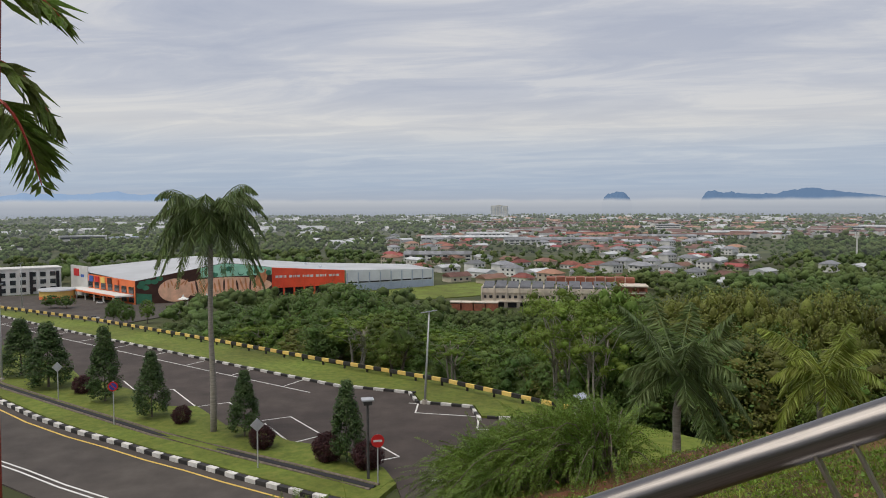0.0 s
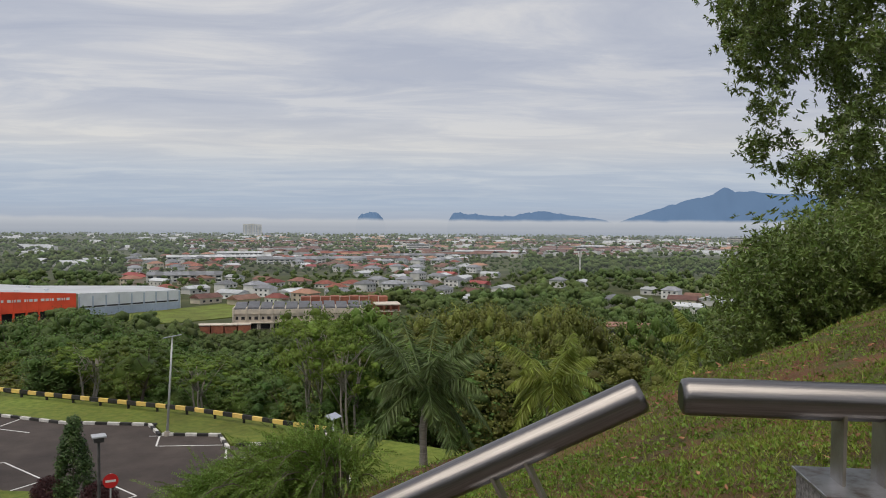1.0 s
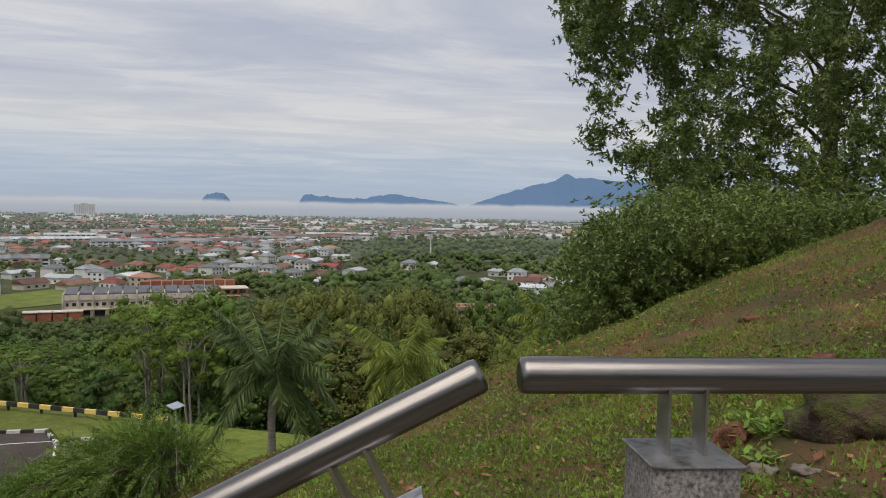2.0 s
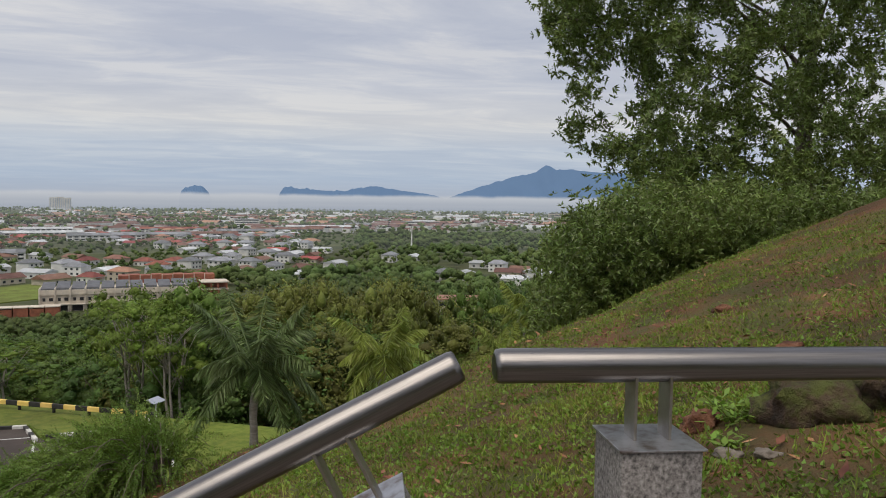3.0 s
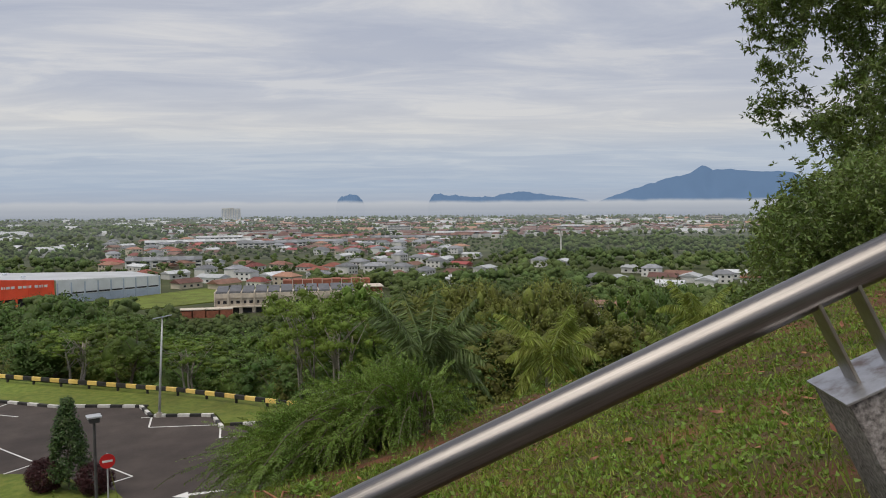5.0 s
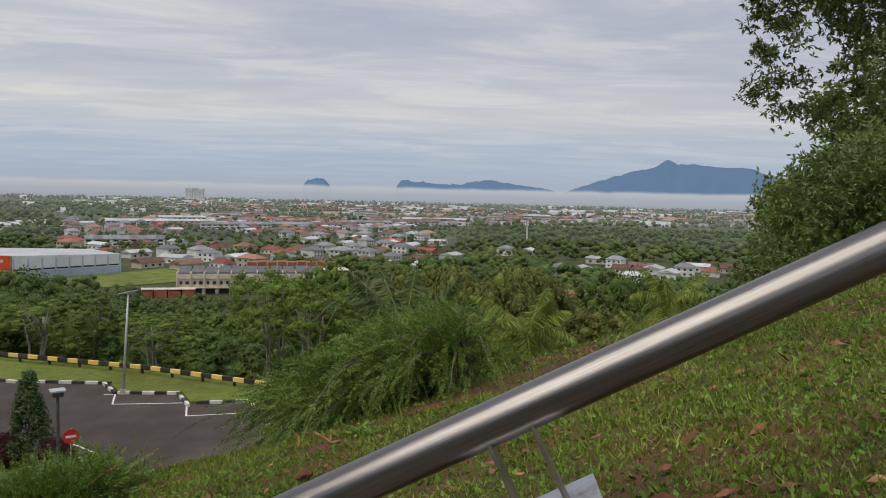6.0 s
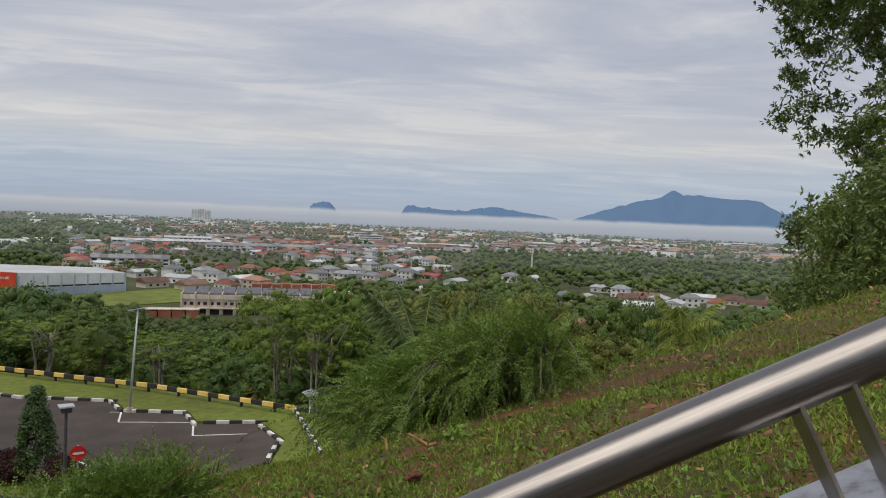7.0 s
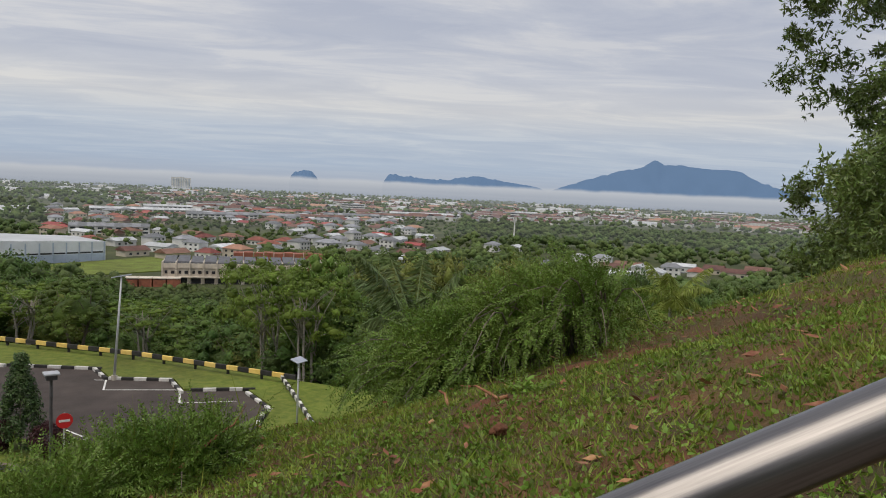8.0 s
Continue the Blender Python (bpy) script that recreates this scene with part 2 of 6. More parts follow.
# ---- mesh helpers ----
def mesh_obj(name, verts, faces, mat, parent=None, label="", smooth=False):
    me = bpy.data.meshes.new(name)
    me.from_pydata([tuple(v) for v in verts], [], [tuple(f) for f in faces])
    me.materials.append(mat)
    if smooth:
        me.polygons.foreach_set("use_smooth", [True] * len(me.polygons))
    me.update()
    ob = new(name, me)
    if parent:
        ob.parent = parent
    if label:
        ob["label"] = label
    return ob


def mesh_fast(name, verts, k, mat, parent=None, label="", smooth=False):
    """Loose faces of k corners each, corner after corner in verts."""
    verts = np.asarray(verts, dtype=np.float32).reshape(-1, 3)
    n = len(verts) // k
    me = bpy.data.meshes.new(name)
    me.vertices.add(len(verts))
    me.vertices.foreach_set("co", verts.ravel())
    me.loops.add(n * k)
    me.loops.foreach_set("vertex_index", np.arange(n * k, dtype=np.int32))
    me.polygons.add(n)
    me.polygons.foreach_set("loop_start", np.arange(0, n * k, k, dtype=np.int32))
    me.polygons.foreach_set("loop_total", np.full(n, k, dtype=np.int32))
    me.materials.append(mat)
    me.update(calc_edges=True)
    ob = new(name, me)
    if parent:
        ob.parent = parent
    if label:
        ob["label"] = label
    return ob


def mesh_tris(name, verts, tris, mat, parent=None):
    """Smooth triangles from arrays."""
    verts, tris = np.asarray(verts, np.float32), np.asarray(tris, np.int32)
    me = bpy.data.meshes.new(name)
    me.vertices.add(len(verts))
    me.vertices.foreach_set("co", verts.ravel())
    me.loops.add(tris.size)
    me.loops.foreach_set("vertex_index", tris.ravel())
    me.polygons.add(len(tris))
    me.polygons.foreach_set("loop_start", np.arange(0, tris.size, 3, dtype=np.int32))
    me.polygons.foreach_set("loop_total", np.full(len(tris), 3, dtype=np.int32))
    me.polygons.foreach_set("use_smooth", np.ones(len(tris), dtype=bool))
    me.materials.append(mat)
    me.update(calc_edges=True)
    ob = new(name, me)
    if parent:
        ob.parent = parent
    return ob


def part(name, bm, mat, parent, label="", smooth=False):
    me = bpy.data.meshes.new(name)
    bm.to_mesh(me)
    bm.free()
    me.materials.append(mat)
    if smooth:
        me.polygons.foreach_set("use_smooth", [True] * len(me.polygons))
    ob = new(name, me)
    if parent:
        ob.parent = parent
    if label:
        ob["label"] = label
    return ob


def box_bm(sx, sy, sz, x=0, y=0, z=0, bevel=0.0, bm=None, m=None):
    """A box centred in x and y that stands on z."""
    bm = bm or bmesh.new()
    t = (m or Matrix()) @ Matrix.Translation((x, y, z + sz / 2)) @ Matrix.Diagonal((sx, sy, sz, 1))
    made = bmesh.ops.create_cube(bm, size=1, matrix=t)
    if bevel:
        edges = {e for v in made["verts"] for e in v.link_edges}
        bmesh.ops.bevel(bm, geom=list(edges), offset=bevel, segments=2, affect="EDGES", profile=0.6)
    return bm


def cyl_bm(r1, r2, h, x=0, y=0, z=0, seg=12, bm=None, m=None):
    bm = bm or bmesh.new()
    bmesh.ops.create_cone(bm, cap_ends=True, segments=seg, radius1=r1, radius2=r2, depth=h, matrix=(m or Matrix()) @ Matrix.Translation((x, y, z + h / 2)))
    return bm


def tube(points, radii, seg=8):
    """Vertices and faces of a tapered tube along points."""
    pts = [Vector(p) for p in points]
    vs, fs = [], []
    for i, p in enumerate(pts):
        d = (pts[min(i + 1, len(pts) - 1)] - pts[max(i - 1, 0)]).normalized()
        a = d.orthogonal().normalized()
        b = d.cross(a)
        for k in range(seg):
            w = 2 * math.pi * k / seg
            vs.append(p + radii[i] * (math.cos(w) * a + math.sin(w) * b))
    for i in range(len(pts) - 1):
        for k in range(seg):
            n = (k + 1) % seg
            fs.append((i * seg + k, i * seg + n, (i + 1) * seg + n, (i + 1) * seg + k))
    fs.append(tuple(range(seg - 1, -1, -1)))
    fs.append(tuple(range((len(pts) - 1) * seg, len(pts) * seg)))
    return vs, fs


def join_tubes(list_of):
    vs, fs = [], []
    for v, f in list_of:
        o = len(vs)
        vs += v
        fs += [tuple(i + o for i in q) for q in f]
    return vs, fs


def thing(name, loc, label, category, group="", kind=""):
    e = new(name)
    e.location = loc
    return tagged(e, label, category, group, kind)


def unit(v):
    return v / np.maximum(np.linalg.norm(v, axis=-1, keepdims=True), 1e-9)


def leaf_quads(pos, along, side, length, width):
    """Pointed leaves as four-cornered kites: base, side, tip, side."""
    length, width = np.asarray(length).reshape(-1, 1), np.asarray(width).reshape(-1, 1)
    mid = pos + along * length * 0.45
    return np.stack([pos, mid + side * width / 2, pos + along * length, mid - side * width / 2], 1).reshape(-1, 3)


def random_leaves(rng, centres, spread, n, size, up=0.35, aspect=0.5):
    """n leaves round each of the centres; up: how far they face the sky."""
    c = np.repeat(centres, n, 0)
    sp = np.repeat(np.asarray(spread).reshape(-1, 1) * np.ones((len(centres), 1)), n, 0)
    off = unit(rng.normal(size=c.shape)) * rng.uniform(0.35, 1.0, (len(c), 1)) ** 0.5 * sp
    off[:, 2] *= 0.75
    nrm = unit(unit(off) * 0.9 + rng.normal(size=c.shape) * 0.3 + np.array([0, 0, up]))
    a = unit(np.cross(nrm, rng.normal(size=c.shape)))
    s = np.cross(nrm, a)
    ln = size * rng.uniform(0.6, 1.35, len(c))
    return leaf_quads(c + off - a * ln[:, None] / 2, a, s, ln, ln * aspect)


def mesh_mixed(name, quads, verts, tris, mat, parent):
    """Loose leaves (four corners each) and rounded leaf masses in one mesh."""
    quads, verts, tris = np.asarray(quads, np.float32).reshape(-1, 3), np.asarray(verts, np.float32), np.asarray(tris, np.int32)
    nq = len(quads) // 4
    me = bpy.data.meshes.new(name)
    me.vertices.add(len(quads) + len(verts))
    me.vertices.foreach_set("co", np.concatenate([quads, verts]).ravel())
    idx = np.concatenate([np.arange(4 * nq, dtype=np.int32), (tris + 4 * nq).ravel().astype(np.int32)])
    me.loops.add(len(idx))
    me.loops.foreach_set("vertex_index", idx)
    me.polygons.add(nq + len(tris))
    me.polygons.foreach_set("loop_start", np.concatenate([np.arange(nq) * 4, 4 * nq + np.arange(len(tris)) * 3]).astype(np.int32))
    me.polygons.foreach_set("loop_total", np.concatenate([np.full(nq, 4), np.full(len(tris), 3)]).astype(np.int32))
    me.materials.append(mat)
    me.update(calc_edges=True)
    ob = new(name, me)
    ob.parent = parent
    return ob


def ball_points(level):
    bm = bmesh.new()
    bmesh.ops.create_icosphere(bm, subdivisions=level, radius=1)
    v, f = np.array([q.co[:] for q in bm.verts]), np.array([[q.index for q in p.verts] for p in bm.faces])
    bm.free()
    return v, f


def lump_masses(rng, centres, radii, level=1, rough=0.2, flat=0.85):
    """Ragged inner masses of twigs and leaves, one round each centre."""
    bv, bf = ball_points(level)
    n = len(centres)
    jag = 1 + rng.normal(size=(n, len(bv), 1)) * rough
    v = bv[None] * jag * np.asarray(radii)[:, None, None] * np.array([1, 1, flat]) + np.asarray(centres)[:, None]
    f = bf[None] + (np.arange(n) * len(bv))[:, None, None]
    return v.reshape(-1, 3), f.reshape(-1, 3)


def shell_leaves(rng, centres, radii, axis, per, size, aspect=0.55, flat=0.85, droop=0.0):
    """Leaves over the outer side of each lobe, lying like shingles; axis: the crown's middle."""
    c, r = np.repeat(centres, per, 0), np.repeat(radii, per)[:, None]
    d = unit(rng.normal(size=c.shape))
    outw = unit(c - np.asarray(axis))
    flip = (np.sum(d * outw, 1) < -0.25)
    d[flip] = -d[flip]
    off = d * r * rng.uniform(0.7, 1.3, (len(c), 1))
    off[:, 2] *= flat
    nrm = unit(d * 0.7 + outw * 0.5 + rng.normal(size=c.shape) * 0.42 + np.array([0, 0, 0.25]))
    a = unit(np.cross(nrm, rng.normal(size=c.shape)) + np.array([0, 0, -droop]))
    sd = unit(np.cross(nrm, a))
    ln = size * rng.uniform(0.6, 1.4, len(c))
    return leaf_quads(c + off - a * ln[:, None] / 2, a, sd, ln, ln * aspect)


def crown_lobes(rng, n, rx, rz, lobe, shape):
    """Centres and radii of the lobes of a crown: 'round', 'dome' or 'tiers'."""
    cs, rs = [], []
    ph = rng.uniform(0, 6.28, 2)
    for i in range(n):
        az = i * 2.39996 + rng.normal() * 0.3
        r = lobe * rng.uniform(0.7, 1.25)
        if shape == "tiers":
            tier = rng.choice(3, p=[0.5, 0.3, 0.2])
            reach = rx * (0.85, 1.0, 0.8)[tier] * math.sqrt(rng.uniform(0.02, 1))
            cs.append((reach * math.cos(az), reach * math.sin(az), rz * (0.75, 0.1, -0.6)[tier] - 0.10 * reach + rng.normal() * 0.25))
            r *= 0.8
        else:
            z = 1 - (1.35 if shape == "dome" else 1.6) * (i + 0.5) / n
            ring = math.sqrt(max(0, 1 - z * z))
            k = (1 + 0.16 * math.sin(3 * az + ph[0]) + 0.10 * math.sin(5 * az + ph[1] + 3 * z)) * rng.uniform(0.8, 1.05)
            cs.append((ring * math.cos(az) * (rx - r * 0.6) * k, ring * math.sin(az) * (rx - r * 0.6) * k, z * (rz - r * 0.6) * (0.9 + 0.1 * k)))
        rs.append(r)
    return np.array(cs), np.array(rs)


def make_tree(name, seed, h, rx, rz, lobes, lobe, per, size, mat, label, shape="round", trunk_r=0.22, stems=1, bark="bark", aspect=0.55, group=""):
    """Trunk with limbs, and a crown of leafy lobes. h: height of the crown's middle."""
    rng = np.random.default_rng(seed)
    t = thing(name, (0, 0, 0), label, "tree", group)
    cs, rs = crown_lobes(rng, lobes, rx, rz, lobe, shape)
    cs[:, 2] += h
    flat = 0.55 if shape == "tiers" else 0.82
    tubes = []
    for s in range(stems):
        a = rng.uniform(0, 6.28)
        o = Vector((math.cos(a), math.sin(a), 0)) * (0.0 if stems == 1 else 0.5)
        top = o * (1 if stems == 1 else 3) + Vector((rng.normal() * 0.3, rng.normal() * 0.3, h))
        mid = o + (top - o) * 0.5 + Vector((rng.normal() * 0.25, rng.normal() * 0.25, 0))
        tubes.append(tube([o - Vector((0, 0, 0.6)), o + Vector((0, 0, 0.3)), mid, top], [trunk_r * 1.35, trunk_r, trunk_r * 0.7, trunk_r * 0.35], 8))
        for c in cs[rng.choice(lobes, min(9, lobes), replace=False)]:
            e = Vector(c)
            st = o.lerp(top, rng.uniform(0.45, 0.9))
            tubes.append(tube([st, st.lerp(e, 0.5) + Vector((0, 0, 0.3)), e], [trunk_r * 0.4, trunk_r * 0.25, trunk_r * 0.08], 5))
    mesh_obj("trunk", *join_tubes(tubes), M[bark], t, smooth=True)
    quads = shell_leaves(rng, cs, rs, (0, 0, h - rz * 0.4), per, size, aspect, flat, 0.25)
    if shape == "tiers":
        v, f = lump_masses(rng, cs, rs * 0.62, 0, 0.2, flat)
    else:
        v, f = lump_masses(rng, np.concatenate([cs, [(0, 0, h)]]), np.concatenate([rs * 0.58, [min(rx, rz) * 0.62]]), 0, 0.16, flat)
    mesh_mixed("crown", quads, v, f, mat, t)
    return t


def put(t, x, y, z, turn=0.0, s=1.0, sz=None):
    """A copy of a thing at a place, turned and scaled."""
    return copy_thing(t, Matrix.Translation((x, y, z)) @ Matrix.Rotation(turn, 4, "Z") @ Matrix.Diagonal((s, s, sz or s, 1)))


# ---- the lie of the land ----
PLAIN = -36.5


def smooth(a, b, x):
    t = np.clip((x - a) / (b - a), 0, 1)
    return t * t * (3 - 2 * t)


def ground_z(x, y):
    """Car park terrace at 0, falling past the barrier to the plain."""
    x, y = np.asarray(x, float), np.asarray(y, float)
    d = (x - 18) * 0.769 + (y - 44) * 0.639
    z = -0.5 * np.maximum(d - 3.0, 0)
    z = np.where(z > PLAIN + 4, z, PLAIN + 4 * np.exp(np.minimum((z - PLAIN - 4) / 4, 0)))
    z = np.maximum(z, PLAIN)
    z = np.where(d > 95, PLAIN, z)
    right = smooth(14.5, 24, x - 0.12 * (y - 40)) * (1 - smooth(60, 160, d))
    return z - 2.2 * right


def hill_z(s, q):
    """The grass slope beside the stairs. s runs down the stairs, q away from them."""
    s, q = np.asarray(s, float), np.asarray(q, float)
    z = 12.54 - 0.29 * s - 0.116 * q + 0.09 * np.maximum(-2.8 - s, 0) - 0.25 * np.maximum(s - 5.5, 0)
    qc = np.clip(6.1 - 0.65 * s, 4.9, 8.3)
    t = q - qc
    z = z - 0.75 * np.where(t > 0, np.sqrt(t * t + 0.6) - 0.775, 0)
    return np.maximum(z, -3.2)


SD, QD = np.array([-0.79, 0.613]), np.array([0.613, 0.79])


def sq_xy(s, q):
    return np.asarray(s) * SD[0] + np.asarray(q) * QD[0], np.asarray(s) * SD[1] + np.asarray(q) * QD[1]


def grid_mesh(name, xs, ys, zf, mat, xyf=None, smooth_shade=True):
    X, Y = np.meshgrid(xs, ys)
    Z = zf(X, Y)
    if xyf:
        X, Y = xyf(X, Y)
    v = np.stack([X, Y, Z], -1).reshape(-1, 3)
    w = len(xs)
    f = [(j * w + i, j * w + i + 1, (j + 1) * w + i + 1, (j + 1) * w + i) for j in range(len(ys) - 1) for i in range(w - 1)]
    return mesh_obj(name, v, f, mat, smooth=smooth_shade)


u = np.linspace(-1, 1, 171)
reach = np.sinh(u * 5.6) / math.sinh(5.6) * 4950
def plain_z(X, Y):
    return ground_z(X, Y) - 0.05
ground = grid_mesh("ground", reach + 10, reach + 40, plain_z, M["plain"])
tagged(ground, "wide green wooded plain below the hill", "ground", kind="structure")


def bumpy_hill(S, Q):
    z = hill_z(S, Q)
    n = np.array([noise.noise(Vector((a * 1.3, b * 1.3, 0))) * 0.05 + noise.noise(Vector((a * 4.5, b * 4.5, 3))) * 0.022 for a, b in zip(S.ravel(), Q.ravel())])
    return z + n.reshape(S.shape)


hill = grid_mesh("hillside", np.concatenate([np.linspace(-30, -6, 25), np.linspace(-5.8, 7, 130), np.linspace(7.5, 34, 54)]), np.concatenate([np.linspace(2.02, 10, 90), np.linspace(10.4, 40, 60)]), bumpy_hill, M["turf"], sq_xy)
tagged(hill, "grassy hillside slope with patches of bare red soil", "ground", kind="structure")


# ---- mountains and mist at the horizon ----
def bearing(az, dist, z):
    return (dist * math.sin(radians(az)), dist * math.cos(radians(az)), z)


def mountain(name, profile, dist, label, mat):
    """A ridge with a rough skyline; profile: (bearing, elevation) in degrees."""
    az = np.linspace(profile[0][0], profile[-1][0], 90)
    el = np.interp(az, [p[0] for p in profile], [p[1] for p in profile])
    vs, fs = [], []
    rows = 9
    for r in range(rows):
        k = r / (rows - 1)
        for i, (a, e) in enumerate(zip(az, el)):
            rough = noise.noise(Vector((a * 1.7, 0, 7))) * 0.10 + noise.noise(Vector((a * 4.5, 1, 7))) * 0.07 + noise.noise(Vector((a * 11, 2, 7))) * 0.05
            top = 13.5 + dist * math.tan(radians(e + rough * min(1, e)))
            z = -60 + (top + 60) * (1 - k) ** 0.9
            d = dist - 260 * k - 70 * noise.noise(Vector((a * 1.1, k * 2.5, 2))) * k
            vs.append(bearing(a, d, z))
    w = len(az)
    for r in range(rows - 1):
        for i in range(w - 1):
            fs.append((r * w + i, (r + 1) * w + i, (r + 1) * w + i + 1, r * w + i + 1))
    ob = mesh_obj(name, vs, fs, mat, smooth=True)
    return tagged(ob, label, "mountain", kind="structure")


# Aerial haze is put into the rock's colour, and a glow lifts it.
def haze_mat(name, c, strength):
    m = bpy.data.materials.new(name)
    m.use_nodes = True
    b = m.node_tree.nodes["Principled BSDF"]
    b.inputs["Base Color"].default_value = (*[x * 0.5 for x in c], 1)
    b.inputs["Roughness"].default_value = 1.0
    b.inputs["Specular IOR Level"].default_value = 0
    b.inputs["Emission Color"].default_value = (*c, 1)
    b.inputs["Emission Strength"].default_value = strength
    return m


# Blue tint and glow stand in for haze; the farther range is paler.
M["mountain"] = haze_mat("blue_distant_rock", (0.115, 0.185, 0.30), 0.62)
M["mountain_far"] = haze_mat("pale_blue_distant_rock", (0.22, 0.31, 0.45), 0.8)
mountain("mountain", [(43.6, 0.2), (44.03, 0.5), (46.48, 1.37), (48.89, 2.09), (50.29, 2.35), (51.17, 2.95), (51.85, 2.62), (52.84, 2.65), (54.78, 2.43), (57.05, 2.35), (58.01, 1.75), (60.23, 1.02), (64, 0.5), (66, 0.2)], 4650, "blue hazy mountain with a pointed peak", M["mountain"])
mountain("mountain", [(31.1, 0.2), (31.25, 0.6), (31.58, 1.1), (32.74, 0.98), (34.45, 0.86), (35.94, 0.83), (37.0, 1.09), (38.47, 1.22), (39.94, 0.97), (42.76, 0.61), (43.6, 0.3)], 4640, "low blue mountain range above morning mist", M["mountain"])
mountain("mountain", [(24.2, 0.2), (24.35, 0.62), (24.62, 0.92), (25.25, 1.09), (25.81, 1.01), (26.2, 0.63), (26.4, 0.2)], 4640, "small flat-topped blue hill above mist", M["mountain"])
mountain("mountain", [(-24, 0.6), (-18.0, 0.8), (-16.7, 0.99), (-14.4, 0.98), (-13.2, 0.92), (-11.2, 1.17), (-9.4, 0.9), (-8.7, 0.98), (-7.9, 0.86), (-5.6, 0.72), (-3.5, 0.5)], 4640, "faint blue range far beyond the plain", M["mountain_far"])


def mist_sheet(dist, low, high, density, label):
    """A long soft glowing sheet painted as mist, thinning upwards with a ragged top."""
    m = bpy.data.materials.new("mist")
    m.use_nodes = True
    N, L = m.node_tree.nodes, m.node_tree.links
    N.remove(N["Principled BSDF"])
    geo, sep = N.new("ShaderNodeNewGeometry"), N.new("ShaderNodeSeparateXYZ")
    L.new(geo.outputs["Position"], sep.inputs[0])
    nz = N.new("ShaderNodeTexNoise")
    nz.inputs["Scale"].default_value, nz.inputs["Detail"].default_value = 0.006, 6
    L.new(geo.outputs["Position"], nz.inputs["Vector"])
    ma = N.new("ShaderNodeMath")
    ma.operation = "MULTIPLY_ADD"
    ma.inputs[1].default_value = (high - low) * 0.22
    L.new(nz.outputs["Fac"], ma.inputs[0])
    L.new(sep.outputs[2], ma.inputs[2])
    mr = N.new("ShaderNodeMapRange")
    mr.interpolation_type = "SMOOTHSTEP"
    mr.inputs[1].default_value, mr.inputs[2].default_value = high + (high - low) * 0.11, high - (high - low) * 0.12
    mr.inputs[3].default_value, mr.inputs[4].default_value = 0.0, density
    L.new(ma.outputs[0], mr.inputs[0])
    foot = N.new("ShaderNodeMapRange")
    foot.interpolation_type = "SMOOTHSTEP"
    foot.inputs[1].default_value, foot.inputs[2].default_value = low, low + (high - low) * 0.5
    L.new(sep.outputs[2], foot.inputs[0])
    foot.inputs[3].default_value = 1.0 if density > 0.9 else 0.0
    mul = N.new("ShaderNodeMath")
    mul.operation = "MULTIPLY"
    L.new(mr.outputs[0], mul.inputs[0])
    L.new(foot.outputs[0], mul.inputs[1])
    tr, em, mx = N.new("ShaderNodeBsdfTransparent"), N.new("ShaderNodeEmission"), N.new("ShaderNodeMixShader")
    # The glow's colour runs from dull blue at the foot to pale grey on top.
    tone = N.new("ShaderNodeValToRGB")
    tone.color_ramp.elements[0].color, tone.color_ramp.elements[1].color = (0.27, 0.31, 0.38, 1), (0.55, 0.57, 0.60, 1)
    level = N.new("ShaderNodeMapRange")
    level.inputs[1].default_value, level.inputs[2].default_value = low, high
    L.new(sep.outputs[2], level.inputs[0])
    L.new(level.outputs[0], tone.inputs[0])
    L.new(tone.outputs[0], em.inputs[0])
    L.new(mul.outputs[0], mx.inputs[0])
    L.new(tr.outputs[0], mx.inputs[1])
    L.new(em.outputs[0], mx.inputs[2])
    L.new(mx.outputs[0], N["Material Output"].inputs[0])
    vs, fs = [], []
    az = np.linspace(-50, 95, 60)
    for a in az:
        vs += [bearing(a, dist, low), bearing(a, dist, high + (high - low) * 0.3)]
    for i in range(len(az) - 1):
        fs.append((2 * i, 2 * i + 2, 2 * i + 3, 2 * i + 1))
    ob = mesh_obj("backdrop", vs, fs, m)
    ob.visible_shadow = False
    return tagged(ob, label, "mist", kind="structure")


mist_sheet(4250, -38, 62, 0.95, "glowing sheet of white morning mist along the horizon")
# Glowing sheets added across the plain to stand in for aerial haze.
mist_sheet(3700, -60, 10, 0.25, "glowing sheet for thin haze over the far plain")
mist_sheet(2300, -70, 0, 0.16, "glowing sheet for thin haze over the town")
mist_sheet(1350, -80, 2, 0.09, "glowing sheet for thin haze over the town")
mist_sheet(760, -90, 4, 0.06, "glowing sheet for thin haze over the nearer houses")


# ---- car park terrace ----
def ribbon(name, pts, width, z, mat, parent=None, label="", thick=0.0):
    """A flat strip along a line of points, z above the ground there."""
    P = [np.array(p, float) for p in pts]
    L, R = [], []
    for i, p in enumerate(P):
        d = unit(P[min(i + 1, len(P) - 1)] - P[max(i - 1, 0)])
        n = np.array([-d[1], d[0]])
        L.append(p + n * width / 2)
        R.append(p - n * width / 2)
    vs = [(*p, float(ground_z(*p)) + z) for p in L + R]
    k = len(P)
    fs = [(i, i + 1, k + i + 1, k + i) for i in range(k - 1)]
    return mesh_obj(name, vs, fs, mat, parent, label)


def polygon(name, pts, z, mat, base=-0.3):
    bm = bmesh.new()
    f = bm.faces.new([bm.verts.new((x, y, z)) for x, y in pts])
    bmesh.ops.recalc_face_normals(bm, faces=[f])
    if f.normal.z < 0:
        f.normal_flip()
    r = bmesh.ops.extrude_face_region(bm, geom=[f])
    for e in r["geom"]:
        if isinstance(e, bmesh.types.BMVert):
            e.co.z = base
    bmesh.ops.recalc_face_normals(bm, faces=bm.faces)
    return part(name, bm, mat, None)


